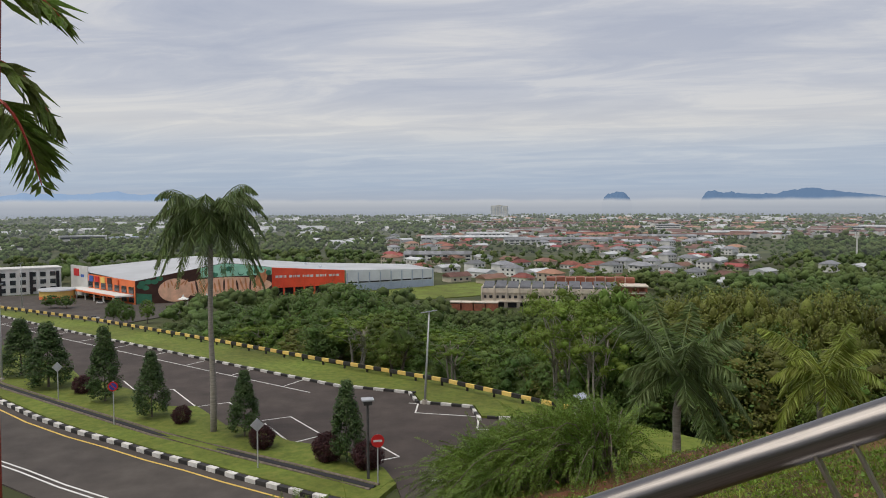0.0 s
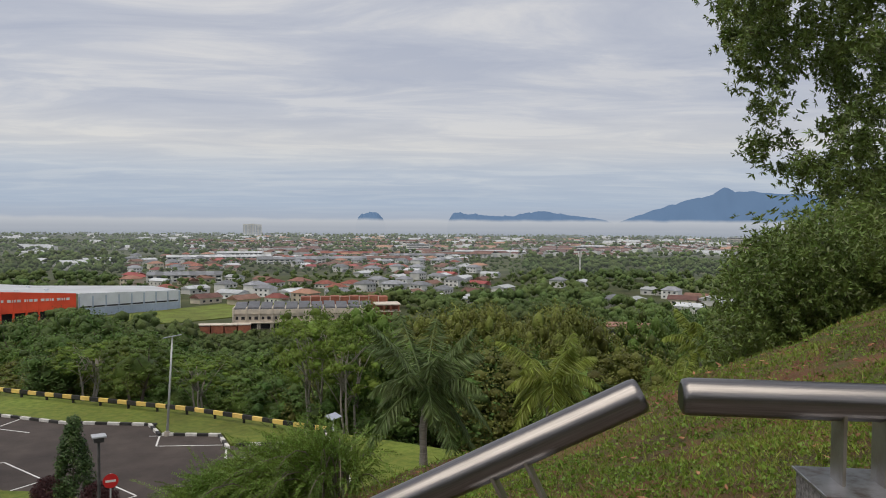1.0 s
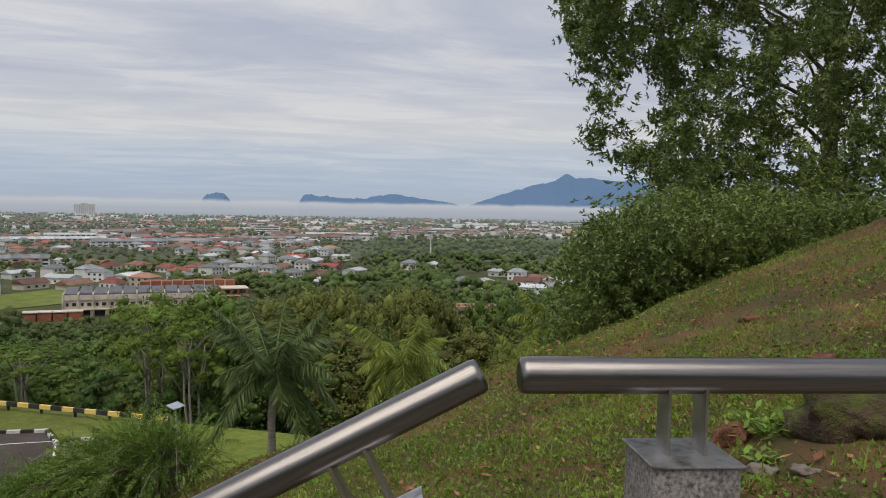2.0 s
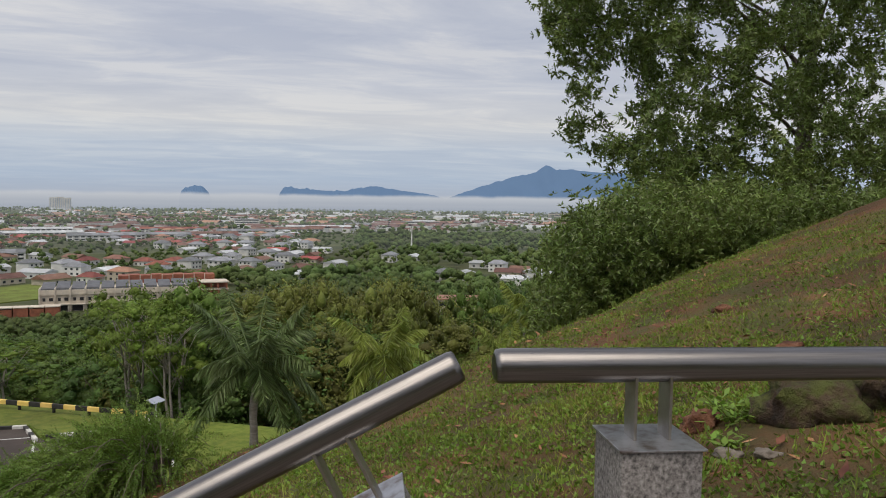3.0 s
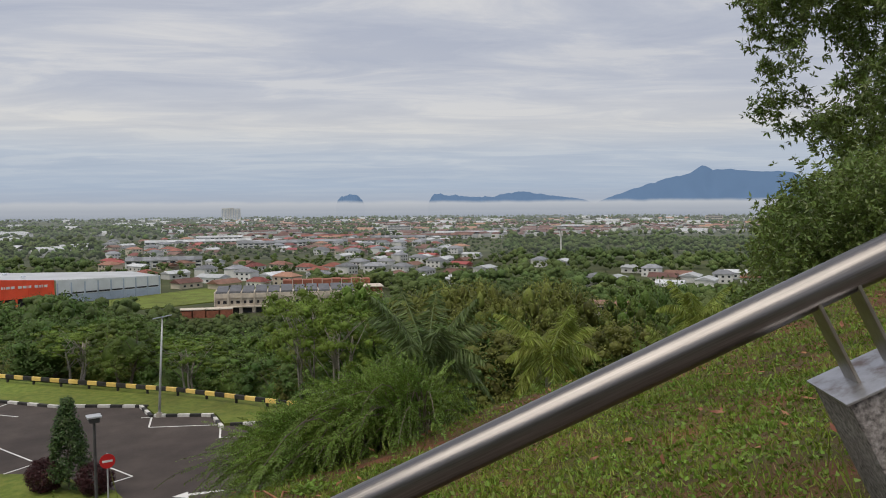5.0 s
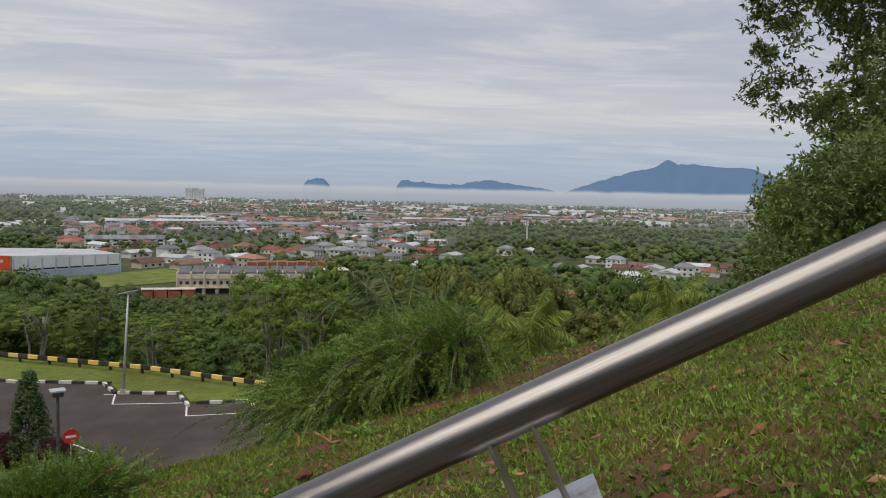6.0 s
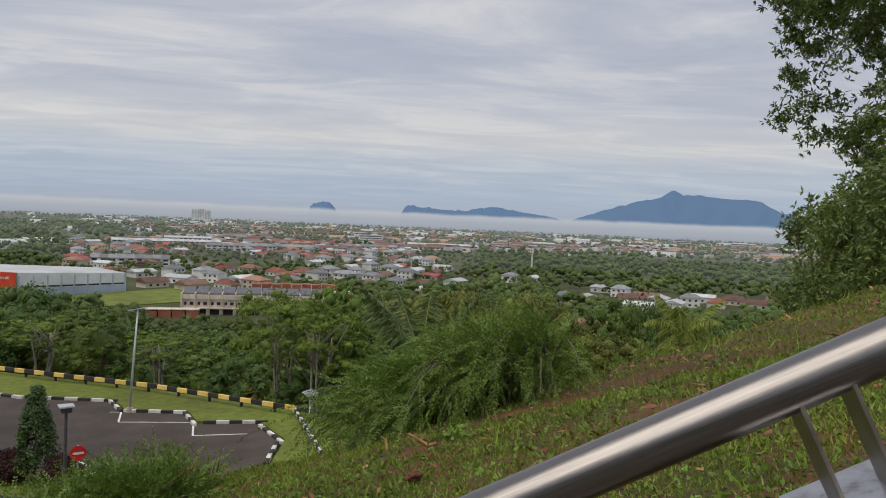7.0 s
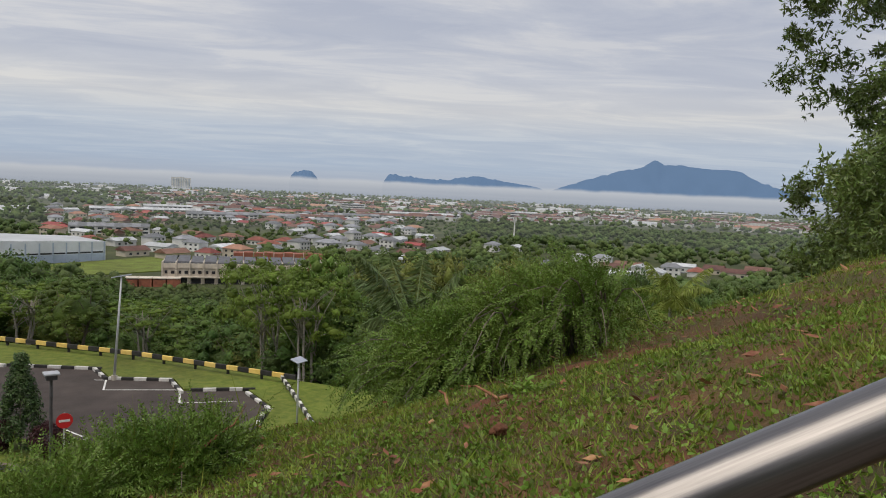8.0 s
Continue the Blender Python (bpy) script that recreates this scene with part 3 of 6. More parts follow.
def spaced(pts, step):
    """Points and headings every step metres along a line."""
    P = [np.array(p, float) for p in pts]
    out, carry = [], 0.0
    for a, b in zip(P, P[1:]):
        ln = np.linalg.norm(b - a)
        d = (b - a) / ln
        s = carry
        while s < ln:
            out.append((a + d * s, math.atan2(d[1], d[0])))
            s += step
        carry = s - ln
    return out


FAR_KERB = [(-48, 122), (-34, 103.4), (-21.3, 87.3), (-11.5, 75.4), (-3.2, 65.3), (4.0, 56.8), (9.1, 53.3), (9.2, 50.5), (12.5, 48.5), (12.3, 46.0), (15.6, 44.6), (15.5, 40.7), (13.4, 37.2)]
ROAD_KERB = [(-60, 118), (-32, 76), (-24, 64.6), (-19.1, 57.3), (-15.1, 51.9), (-11.9, 48.2), (-9.2, 45.5), (-6.7, 42.8), (-4.4, 40.6), (-2.4, 38.5), (-0.45, 36.6), (1.0, 35.2), (3.6, 33.0)]
ISLAND = [(5.4, 35.5), (5.1, 37.8), (2.9, 41.8), (0.5, 43.4), (-1.1, 46.1), (-3.3, 47.5), (-5.5, 52.6), (-7.7, 53.1), (-10.1, 57.8), (-12.1, 60.3), (-15.6, 64.2), (-17.0, 67.5), (-26, 80), (-50, 115)]
BARRIER = [(-50, 126), (-36, 109.2), (-20.9, 94.0), (-6.3, 76.5), (2.7, 65.4), (11.9, 54.6), (18.5, 44.6)]
car_park = polygon("car_park", FAR_KERB + [(10, 31), (5.6, 30.5), (5.4, 34)] + ISLAND, 0.02, M["asphalt"])
tagged(car_park, "dark worn asphalt car park with white bay lines", "car park", kind="structure")
verge = polygon("verge", [(-52, 129), (-37, 111), (-21.5, 95.6), (-6.6, 78), (2.5, 66.8), (12, 56), (19.4, 45), (24, 38), (20, 28), (12, 28), (13.4, 36.8), (15.8, 40.5), (15.9, 44.9), (12.6, 46.2), (12.8, 48.7), (9.5, 50.7), (9.4, 53.6), (4.2, 57.1), (-3.0, 65.6), (-11.3, 75.7), (-21.1, 87.6), (-33.8, 103.7), (-47.8, 122.4)], 0.10, M["lawn"])
tagged(verge, "mown green grass verge behind the kerb", "grass", kind="structure")
island = polygon("planting_strip", ISLAND + [(-60.0, 118)] + [(x + 0.3, y + 0.3) for x, y in ROAD_KERB[1:-1]] + [(3.9, 33.2)], 0.16, M["lawn"])
tagged(island, "grass planting strip with clipped shrubs", "grass", kind="structure")
road = polygon("road", ROAD_KERB + [(8, 29), (8, 24), (2, 24), (-3, 29), (-8, 34.3), (-13.5, 40.2), (-18, 46), (-24, 54), (-32, 66), (-44, 84), (-66, 118)], 0.03, M["road"])
tagged(road, "grey road with a double white centre line", "road", kind="structure")


def kerb_run(name, pts, step, mats, label, w=0.22, h=0.2, z=0.0, limit=300):
    run = tagged(new(name), label, "kerb", kind="structure")
    meshes = []
    for m in mats:
        bm = box_bm(step * 0.985, w, h, bevel=0.02)
        me = bpy.data.meshes.new("kerbstone")
        bm.to_mesh(me)
        bm.free()
        me.materials.append(m)
        meshes.append(me)
    for i, (p, a) in enumerate(spaced(pts, step)):
        o = new("kerbstone", meshes[i % len(meshes)])
        o.parent = run
        o.location = (p[0] + math.cos(a) * step / 2, p[1] + math.sin(a) * step / 2, float(ground_z(*p)) + z)
        o.rotation_euler = (0, 0, a)
    return run


def shifted(pts, off):
    """The same line moved sideways to its left by off metres."""
    P = [np.array(p, float) for p in pts]
    out = []
    for i, p in enumerate(P):
        d = unit(P[min(i + 1, len(P) - 1)] - P[max(i - 1, 0)])
        out.append(tuple(p + np.array([-d[1], d[0]]) * off))
    return out


kerb_run("kerb_far", FAR_KERB[:7], 0.85, (M["kerb_white"], M["kerb_black"]), "black and white painted kerb round the car park")
kerb_run("kerb_steps", FAR_KERB[6:], 0.75, (M["kerb_white"], M["kerb_black"]), "black and white painted kerb stepping round the parking bays")
kerb_run("kerb_road", ROAD_KERB, 0.72, (M["kerb_white"], M["kerb_black"]), "black and white painted road kerb", w=0.3, h=0.26)
ribbon("yellow_line", shifted(ROAD_KERB, -0.75), 0.13, 0.042, M["yellow_line"])["kind"] = "structure"
for off in (-5.1, -5.45):
    ribbon("centre_line", shifted(ROAD_KERB, off), 0.12, 0.042, M["white_paint"])["kind"] = "structure"


def line(a, b, w=0.11):
    ob = ribbon("bay_line", [a, b], w, 0.034, M["white_paint"])
    ob.parent = car_park


bay = shifted(FAR_KERB[1:6], -2.5)
for a, b in zip(bay, bay[1:]):
    line(a, b)
for p, a in spaced(FAR_KERB[1:6], 6.3):
    n = np.array([math.sin(a), -math.cos(a)])
    line(tuple(p + n * 0.2), tuple(p + n * 2.5 + np.array([math.cos(a), math.sin(a)]) * 0.4))


def sawtooth(pts):
    for a, b in zip(pts, pts[1:]):
        line(a, b)


# angled bays along the planting strip and by the stepped kerb
sawtooth([(-17.0, 67.5), (-15.6, 64.2)])
sawtooth([(-12.0, 62.3), (-10.1, 57.8)])
sawtooth([(-8.9, 58.0), (-7.8, 58.5), (-5.5, 52.6)])
sawtooth([(-5.5, 53.0), (-3.5, 53.6), (-3.0, 52.5)])
sawtooth([(-5.5, 52.6), (-3.3, 47.5)])
sawtooth([(-1.2, 48.5), (0.6, 49.0), (2.4, 44.5), (0.5, 43.4), (-1.0, 47.8)])
sawtooth([(5.1, 42.7), (6.2, 39.7), (5.1, 39.3)])
sawtooth([(9.2, 50.3), (8.6, 48.1), (12.3, 46.3)])
sawtooth([(8.6, 50.6), (9.2, 50.3)])
sawtooth([(12.3, 45.9), (11.6, 43.6), (15.3, 42.4)])


def barrier(pts, step, mats, label, z0=0.32, h=0.3):
    b = tagged(new("crash_barrier"), label, "barrier")
    meshes = []
    for m in mats:
        bm = box_bm(step, 0.16, h, z=z0, bevel=0.03)
        me = bpy.data.meshes.new("beam")
        bm.to_mesh(me)
        bm.free()
        me.materials.append(m)
        meshes.append(me)
    pm = bpy.data.meshes.new("post")
    bm = box_bm(0.12, 0.14, z0 + h * 0.8, z=-0.05)
    bm.to_mesh(pm)
    bm.free()
    pm.materials.append(M["kerb_black"])
    for i, (p, a) in enumerate(spaced(pts, step)):
        z = 0.1 if len(mats) and p[0] < 19 else float(ground_z(*p))
        for me, off in ((meshes[i % len(meshes)], step / 2), (pm, 0.0)):
            if me is pm and i % 3:
                continue
            o = new(me.name.split(".")[0], me)
            o.parent = b
            o.location = (p[0] + math.cos(a) * off - (math.sin(a) * 0.12 if me is pm else 0), p[1] + math.sin(a) * off + (math.cos(a) * 0.12 if me is pm else 0), z)
            o.rotation_euler = (0, 0, a)
    return b


barrier(BARRIER, 0.85, (M["kerb_yellow"], M["kerb_black"]), "black and yellow striped low crash barrier on the grass verge")
barrier([(18.3, 45.2), (17.0, 40.0), (15.8, 35.5)], 0.6, (M["kerb_white"], M["kerb_black"]), "black and white low barrier across the grass", 0.25, 0.24)

# drain channel through the planting strip: two low walls
DRAIN = [(-30, 77), (-20.8, 62.4), (-13.1, 53.4), (-7.3, 46.7), (-2.6, 42.0), (1.5, 38.0), (4.3, 35.2)]
drain = tagged(new("drain"), "open concrete drain channel in the grass strip", "drain", kind="structure")
# a solid near-black tube: the shade down in the drain is painted
mesh_obj("channel", *tube([(x, y, 0.02) for x, y in DRAIN], [0.24] * len(DRAIN), 8), M["shade_and_black"], drain)
for off in (-0.35, 0.35):
    P = shifted(DRAIN, off)
    mesh_obj("channel_wall", *tube([(x, y, 0.15) for x, y in P], [0.10] * len(P), 6), M["bark"], drain)


# ---- planting strip ----
def conifer(seed, h, r):
    """A dense upright cone of scale leaves."""
    rng = np.random.default_rng(seed)
    t = thing("conical_shrub", (0, 0, 0), "dense dark green cone-shaped shrub on the grass strip", "shrub", "conical shrubs")
    mesh_obj("trunk", *tube([(0, 0, -0.1), (0, 0, h * 0.6)], [0.06, 0.02], 6), M["bark"], t)
    n = 260
    z = rng.uniform(0.06, 1.0, n) ** 0.9
    a = rng.uniform(0, 6.28, n)
    rad = r * np.minimum(1, (1 - z) * 1.5 + 0.05) * np.minimum(1, z * 4 + 0.5) * rng.uniform(0.75, 1.1, n)
    cs = np.stack([np.cos(a) * rad * 0.85, np.sin(a) * rad * 0.85, z * h], 1)
    mesh_fast("foliage", random_leaves(rng, cs, r * 0.30, 46, 0.12, up=0.5), 4, M["conifer_leaf"], t)
    return t


def round_shrub(seed, r):
    rng = np.random.default_rng(seed)
    t = thing("round_shrub", (0, 0, 0), "clipped round burgundy shrub on the grass strip", "shrub", "round burgundy shrubs")
    d = unit(rng.normal(size=(330, 3)))
    cs = d * r * rng.uniform(0.7, 0.95, (330, 1)) + np.array([0, 0, r * 0.85])
    cs[:, 2] = np.maximum(cs[:, 2], 0.05)
    mesh_fast("foliage", random_leaves(rng, cs, r * 0.20, 30, 0.085), 4, M["leaf_red"], t)
    mesh_obj("stem", *tube([(0, 0, -0.1), (0, 0, r)], [0.05, 0.03], 6), M["bark"], t)
    return t


K = 13.5 / 13.0
cone = conifer(3, 4.3, 0.95)
cone.location = (3.21 * K, 37.64 * K, 0.15)
for x, y, s, sz, a in ((-2.02, 43.26, 0.95, 0.9, 1), (-7.77, 48.6, 1.12, 0.98, 2), (-11.44, 53.35, 1.2, 1.2, 3), (-16.33, 58.6, 1.7, 1.12, 4), (-19.52, 63.19, 1.6, 1.05, 5)):
    put(cone, x * K, y * K, 0.15, a, s, sz)
ball = round_shrub(5, 0.85)
ball.location = (2.32 * K, 38.14 * K, 0.15)
for x, y, s, a in ((4.16, 36.55, 0.95, 1), (-1.03, 40.94, 0.85, 2), (-5.83, 46.87, 0.72, 3), (-13.51, 56.19, 0.85, 4)):
    put(ball, x * K, y * K, 0.15, a, s)


def frond_leaves(rng, base, az, rise, length, droop, leaflets, ll, lw, hang=0.6):
    """Rachis points and leaflet quads of one pinnate palm frond."""
    pts = []
    for i in range(9):
        k = i / 8
        out = length * (k - 0.12 * k * k)
        z = length * (rise * k - droop * k * k)
        pts.append((base[0] + math.cos(az) * out, base[1] + math.sin(az) * out, base[2] + z))
    P = np.array(pts)
    k = np.repeat(np.linspace(0.12, 1.0, leaflets), 2)
    idx = k * 8
    i0 = np.minimum(idx.astype(int), 7)
    fr = (idx - i0)[:, None]
    pos = P[i0] * (1 - fr) + P[i0 + 1] * fr
    tan = unit(P[i0 + 1] - P[i0])
    side = unit(np.cross(tan, np.array([0, 0, 1.0]))) * np.tile([1, -1], leaflets)[:, None]
    along = unit(side * 0.8 + tan * 0.55 + np.array([0, 0, -1.0]) * hang * rng.uniform(0.5, 1.3, (len(k), 1)) + rng.normal(size=(len(k), 3)) * 0.12)
    L = ll * np.sin(np.clip(k * 2.6 + 0.35, 0, 3.0)) * rng.uniform(0.8, 1.1, len(k)) + 0.08 * ll
    wid = unit(np.cross(along, side + rng.normal(size=side.shape) * 0.5))
    return P, leaf_quads(pos, along, wid, L, np.full(len(k), lw))


def palm(seed, trunk_h, r0, fronds, length, mat, label, droop=0.75, ll=0.55, lw=0.05, leaflets=46, shaft=1.0, hang=0.6, rise=(-0.15, 0.95), arch=0.5):
    rng = np.random.default_rng(seed)
    t = thing("palm_tree", (0, 0, 0), label, "palm tree")
    tr = [(0.04 * math.sin(i), 0.03 * i % 0.1, trunk_h * i / 8 - (0.8 if i == 0 else 0)) for i in range(9)]
    mesh_obj("trunk", *tube(tr, [r0 * (1.25 - 0.35 * i / 8 + 0.12 * math.sin(i * 1.1)) for i in range(9)], 10), M["palm_bark"], t, smooth=True)
    if shaft:
        mesh_obj("crownshaft", *tube([(0, 0, trunk_h - 0.02), (0, 0, trunk_h + shaft * 0.4), (0, 0, trunk_h + shaft)], [r0 * 0.95, r0 * 0.8, r0 * 0.35], 10), M["palm_leaf"], t, smooth=True)
    for i in range(fronds):
        k = i / max(1, fronds - 1)
        az = i * 2.4 + rng.normal() * 0.15
        P, Q = frond_leaves(rng, (0, 0, trunk_h + shaft * 0.9), az, rise[0] + (rise[1] - rise[0]) * k, length * rng.uniform(0.85, 1.1), droop * (1.05 - arch * k), leaflets, ll, lw, hang)
        f = mesh_fast("frond", Q, 4, mat, t)
        mesh_obj("rachis", *tube(P.tolist(), [0.035 * (1.1 - j / 9) * length / 3 for j in range(9)], 5), mat, f)
    return t


royal = palm(11, 11.3, 0.15, 40, 3.7, M["palm_leaf"], "tall royal palm with drooping fronds and a pale trunk", droop=1.35, ll=1.0, lw=0.06, leaflets=95, shaft=1.3, hang=1.3, rise=(0.3, 1.8), arch=0.08)
royal.location = (-3.82 * K, 44.65 * K, 0.1)


# ---- posts and signs ----
def street_lamp(x, y, h, arm_az, lean=0.0):
    t = thing("street_lamp", (x, y, float(ground_z(x, y)) + 0.05), "tall pale grey street lamp with a flat panel head", "street lamp")
    mesh_obj("pole", *tube([(0, 0, -0.1), (0, 0, h * 0.5), (0, 0, h)], [0.085, 0.07, 0.05], 10), M["metal_post"], t, smooth=True)
    mesh_obj("base_plate", *tube([(0, 0, -0.05), (0, 0, 0.25)], [0.2, 0.18], 10), M["concrete"], t)
    d = Vector((math.cos(arm_az), math.sin(arm_az), 0))
    t.rotation_euler = (radians(-lean * 0.2), radians(lean), 0)
    part("lamp_head", box_bm(1.15, 0.28, 0.06, m=Matrix.Translation(Vector((0, 0, h)) + d * 0.0) @ Matrix.Rotation(arm_az, 4, "Z") @ Matrix.Rotation(radians(14), 4, "Y"), bevel=0.015), M["solar"], t)
    return t


street_lamp(9.64, 50.2, 6.3, 2.6, 3.2)
street_lamp(-20.43 * K, 61.81 * K, 7.5, 2.2)


def park_lamp(x, y, h):
    t = thing("park_lamp", (x, y, 0.15), "short dark lamp post with a square lantern", "lamp post")
    mesh_obj("pole", *tube([(0, 0, -0.1), (0, 0, h)], [0.07, 0.06], 8), M["dark_post"], t)
    part("lantern", box_bm(0.42, 0.42, 0.22, z=h, bevel=0.03), M["dark_post"], t)
    part("cap", box_bm(0.6, 0.6, 0.08, z=h + 0.22, bevel=0.02), M["sign_back"], t)
    return t


park_lamp(3.99 * K, 35.07 * K, 3.7)


def road_sign(x, y, h, shape, label, az=-1.6):
    t = thing("road_sign", (x, y, 0.13), label, "road sign")
    mesh_obj("post", *tube([(0, 0, -0.1), (0, 0, h)], [0.035, 0.035], 8), M["metal_post"], t)
    face = Matrix.Translation((0, 0, h - 0.32)) @ Matrix.Rotation(az, 4, "Z") @ Matrix.Rotation(radians(90), 4, "Y")
    if shape == "noentry":
        part("disc", cyl_bm(0.32, 0.32, 0.02, z=0.04, seg=28, m=face), M["sign_red"], t)
        part("bar", box_bm(0.1, 0.42, 0.006, z=0.062, m=face), M["white_paint"], t)
    elif shape == "nostop":
        part("rim", cyl_bm(0.3, 0.3, 0.02, z=0.04, seg=28, m=face), M["sign_red"], t)
        part("disc", cyl_bm(0.22, 0.22, 0.006, z=0.062, seg=28, m=face), M["sign_blue"], t)
        part("bar", box_bm(0.56, 0.06, 0.006, z=0.07, m=face @ Matrix.Rotation(0.78, 4, "Z")), M["sign_red"], t)
    else:
        part("plate", box_bm(0.5, 0.5, 0.02, z=0.04, m=face @ Matrix.Rotation(0.785, 4, "Z")), M["sign_back"], t)
    return t


road_sign(4.36 * K, 34.37 * K, 2.45, "noentry", "round red no entry sign with a white bar")
road_sign(-9.7 * K, 47.36 * K, 2.75, "nostop", "round red and blue no stopping sign on a post")
road_sign(-14.56 * K, 54.29 * K, 2.7, "diamond", "diamond road sign seen from its grey back")
road_sign(-1.16 * K, 37.78 * K, 2.6, "diamond", "diamond road sign seen from its grey back")


def solar_light(x, y, z, h):
    t = thing("solar_light", (x, y, z), "white solar panel light on a thin pale post", "solar light")
    mesh_obj("pole", *tube([(0, 0, -0.1), (0, 0, h)], [0.06, 0.045], 8), M["metal_post"], t, smooth=True)
    part("panel", box_bm(0.85, 0.5, 0.05, m=Matrix.Translation((0, 0, h)) @ Matrix.Rotation(0.5, 4, "Z") @ Matrix.Rotation(radians(20), 4, "X"), bevel=0.01), M["solar"], t)
    return t


solar_light(15.3, 36.4, -0.3, 3.9)
street_lamp(-33.9, 111.0, 6.0, 2.2)


def arrow(x, y, turn):
    """A painted direction arrow on the car park."""
    c, s = math.cos(turn), math.sin(turn)
    P = [(0, 0), (0.75, 0.42), (0.72, 0.14), (2.3, 0.10), (2.3, -0.10), (0.72, -0.14), (0.75, -0.42)]
    ob = mesh_obj("arrow_marking", [(x + c * u - s * v, y + s * u + c * v, 0.036) for u, v in P], [tuple(range(len(P)))], M["white_paint"], car_park)
    return ob


arrow(7.2, 35.85, -0.2)


# the lower road past the end of the terrace
LOWER = [(x, 47.6 - 0.03 * (x - 20)) for x in np.linspace(20, 62, 29)]
lower_road = tagged(ribbon("road_lower", LOWER, 4.6, 0.16, M["asphalt"]), "narrow asphalt road below the grass bank", "road", kind="structure")
kerb_run("kerb_lower", shifted(LOWER, -2.4), 0.85, (M["kerb_white"], M["kerb_black"]), "black and white painted kerb of the lower road", z=0.12)


# ---- stairs and handrail ----
RA, RU = Vector((1.93, 1.0, 13.385)), Vector((-0.704, 0.549, -0.451)).normalized()
RB, RV = Vector((1.0, 1.661, 13.129)), Vector((0.8, -0.6, -0.005)).normalized()
TUBE_R = 0.0425


def rail_frame(origin, along):
    """x along the rail, y across and level, z square to both, upwards."""
    x = along.normalized()
    y = Vector((0, 0, 1)).cross(x).normalized()
    z = x.cross(y)
    return Matrix.Translation(origin) @ Matrix((x, y, z)).transposed().to_4x4()


def capped_tube(length, r, cap=0.011, seg=40):
    """A tube along x with slightly domed, welded end caps."""
    rows = [(0.0, 0.0), (0.0, r * 0.72), (cap * 0.4, r * 0.93), (cap * 1.6, r), (length - cap * 1.6, r), (length - cap * 0.4, r * 0.93), (length, r * 0.72), (length, 0.0)]
    bm = bmesh.new()
    rings = []
    for x, rad in rows:
        rings.append([bm.verts.new((x, rad * math.cos(2 * math.pi * k / seg), rad * math.sin(2 * math.pi * k / seg))) for k in range(seg)] if rad else [bm.verts.new((x, 0, 0))])
    for a, b in zip(rings, rings[1:]):
        for k in range(seg):
            n = (k + 1) % seg
            q = [a[k % len(a)], a[n % len(a)], b[n % len(b)], b[k % len(b)]]
            q = list(dict.fromkeys(q))
            bm.faces.new(q)
    bmesh.ops.recalc_face_normals(bm, faces=bm.faces)
    return bm


def handrail(origin, along, start, end, blocks, label, drop):
    t = tagged(new("handrail"), label, "handrail")
    t.matrix_world = rail_frame(origin + along * start, along)
    part("rail_tube", capped_tube(end - start, TUBE_R), M["steel"], t, smooth=False)
    t.children[0].data.polygons.foreach_set("use_smooth", [abs(p.normal.x) < 0.97 for p in t.children[0].data.polygons])
    for c in blocks:
        for d in (-0.044, 0.044):
            part("bracket", box_bm(0.008, 0.07, drop - 0.016, x=c - start + d, z=-drop, bevel=0.002), M["steel_dull"], t)
    return t


rail_slope = handrail(RA, RU, 0.587, 6.6, (0.95, 2.27, 3.60, 4.93), "thick brushed stainless steel handrail sloping down the stairs", 0.216)
rail_level = handrail(RB, RV, 0.695, 4.2, (1.085, 2.585), "thick brushed stainless steel handrail running level", 0.186)


def granite_post(m, depth, light, drop=0.216):
    """A granite block under the rail, with a steel cover plate; m: place of the rail's axis above it."""
    t = tagged(new("granite_post"), "speckled granite post with steel plate" + (" and round recessed light" if light else " under the handrail"), "post", "granite posts")
    t.matrix_world = m
    part("cover_plate", box_bm(0.215, 0.215, 0.006, z=-drop, bevel=0.002), M["plate"], t)
    part("block", box_bm(0.20, 0.20, depth, z=-drop - depth, bevel=0.006), M["granite"], t)
    if light:
        for nm, r, dz, mt in (("light_ring", 0.062, 0.018, M["steel_dull"]), ("light_glass", 0.05, 0.02, M["glass"])):
            part(nm, cyl_bm(r, r, dz, seg=28, m=Matrix.Translation((0.01, light * 0.10, -drop - 0.195)) @ Matrix.Rotation(radians(-90 * light), 4, "X")), mt, t)
    return t


for c in (0.95, 2.27, 3.60, 4.93):
    granite_post(rail_frame(RA + RU * c, RU), 0.75, 0)
granite_post(rail_frame(RB + RV * 1.085, RV), 0.7, -1, 0.186)
granite_post(rail_frame(RB + RV * 2.585, RV), 0.7, -1, 0.186)

# flight of stone steps under the walker, with a coping on the grass side
stairs = tagged(new("stairs"), "pale stone stairs down the hillside", "stairs", kind="structure")
yaw = math.atan2(SD[1], SD[0])


def sq_box(name, s0, s1, q0, q1, z0, z1, mat, parent):
    x, y = sq_xy((s0 + s1) / 2, (q0 + q1) / 2)
    return part(name, box_bm(abs(s1 - s0), abs(q1 - q0), z1 - z0, m=Matrix.Translation((float(x), float(y), z0)) @ Matrix.Rotation(yaw, 4, "Z"), bevel=0.008), mat, parent)


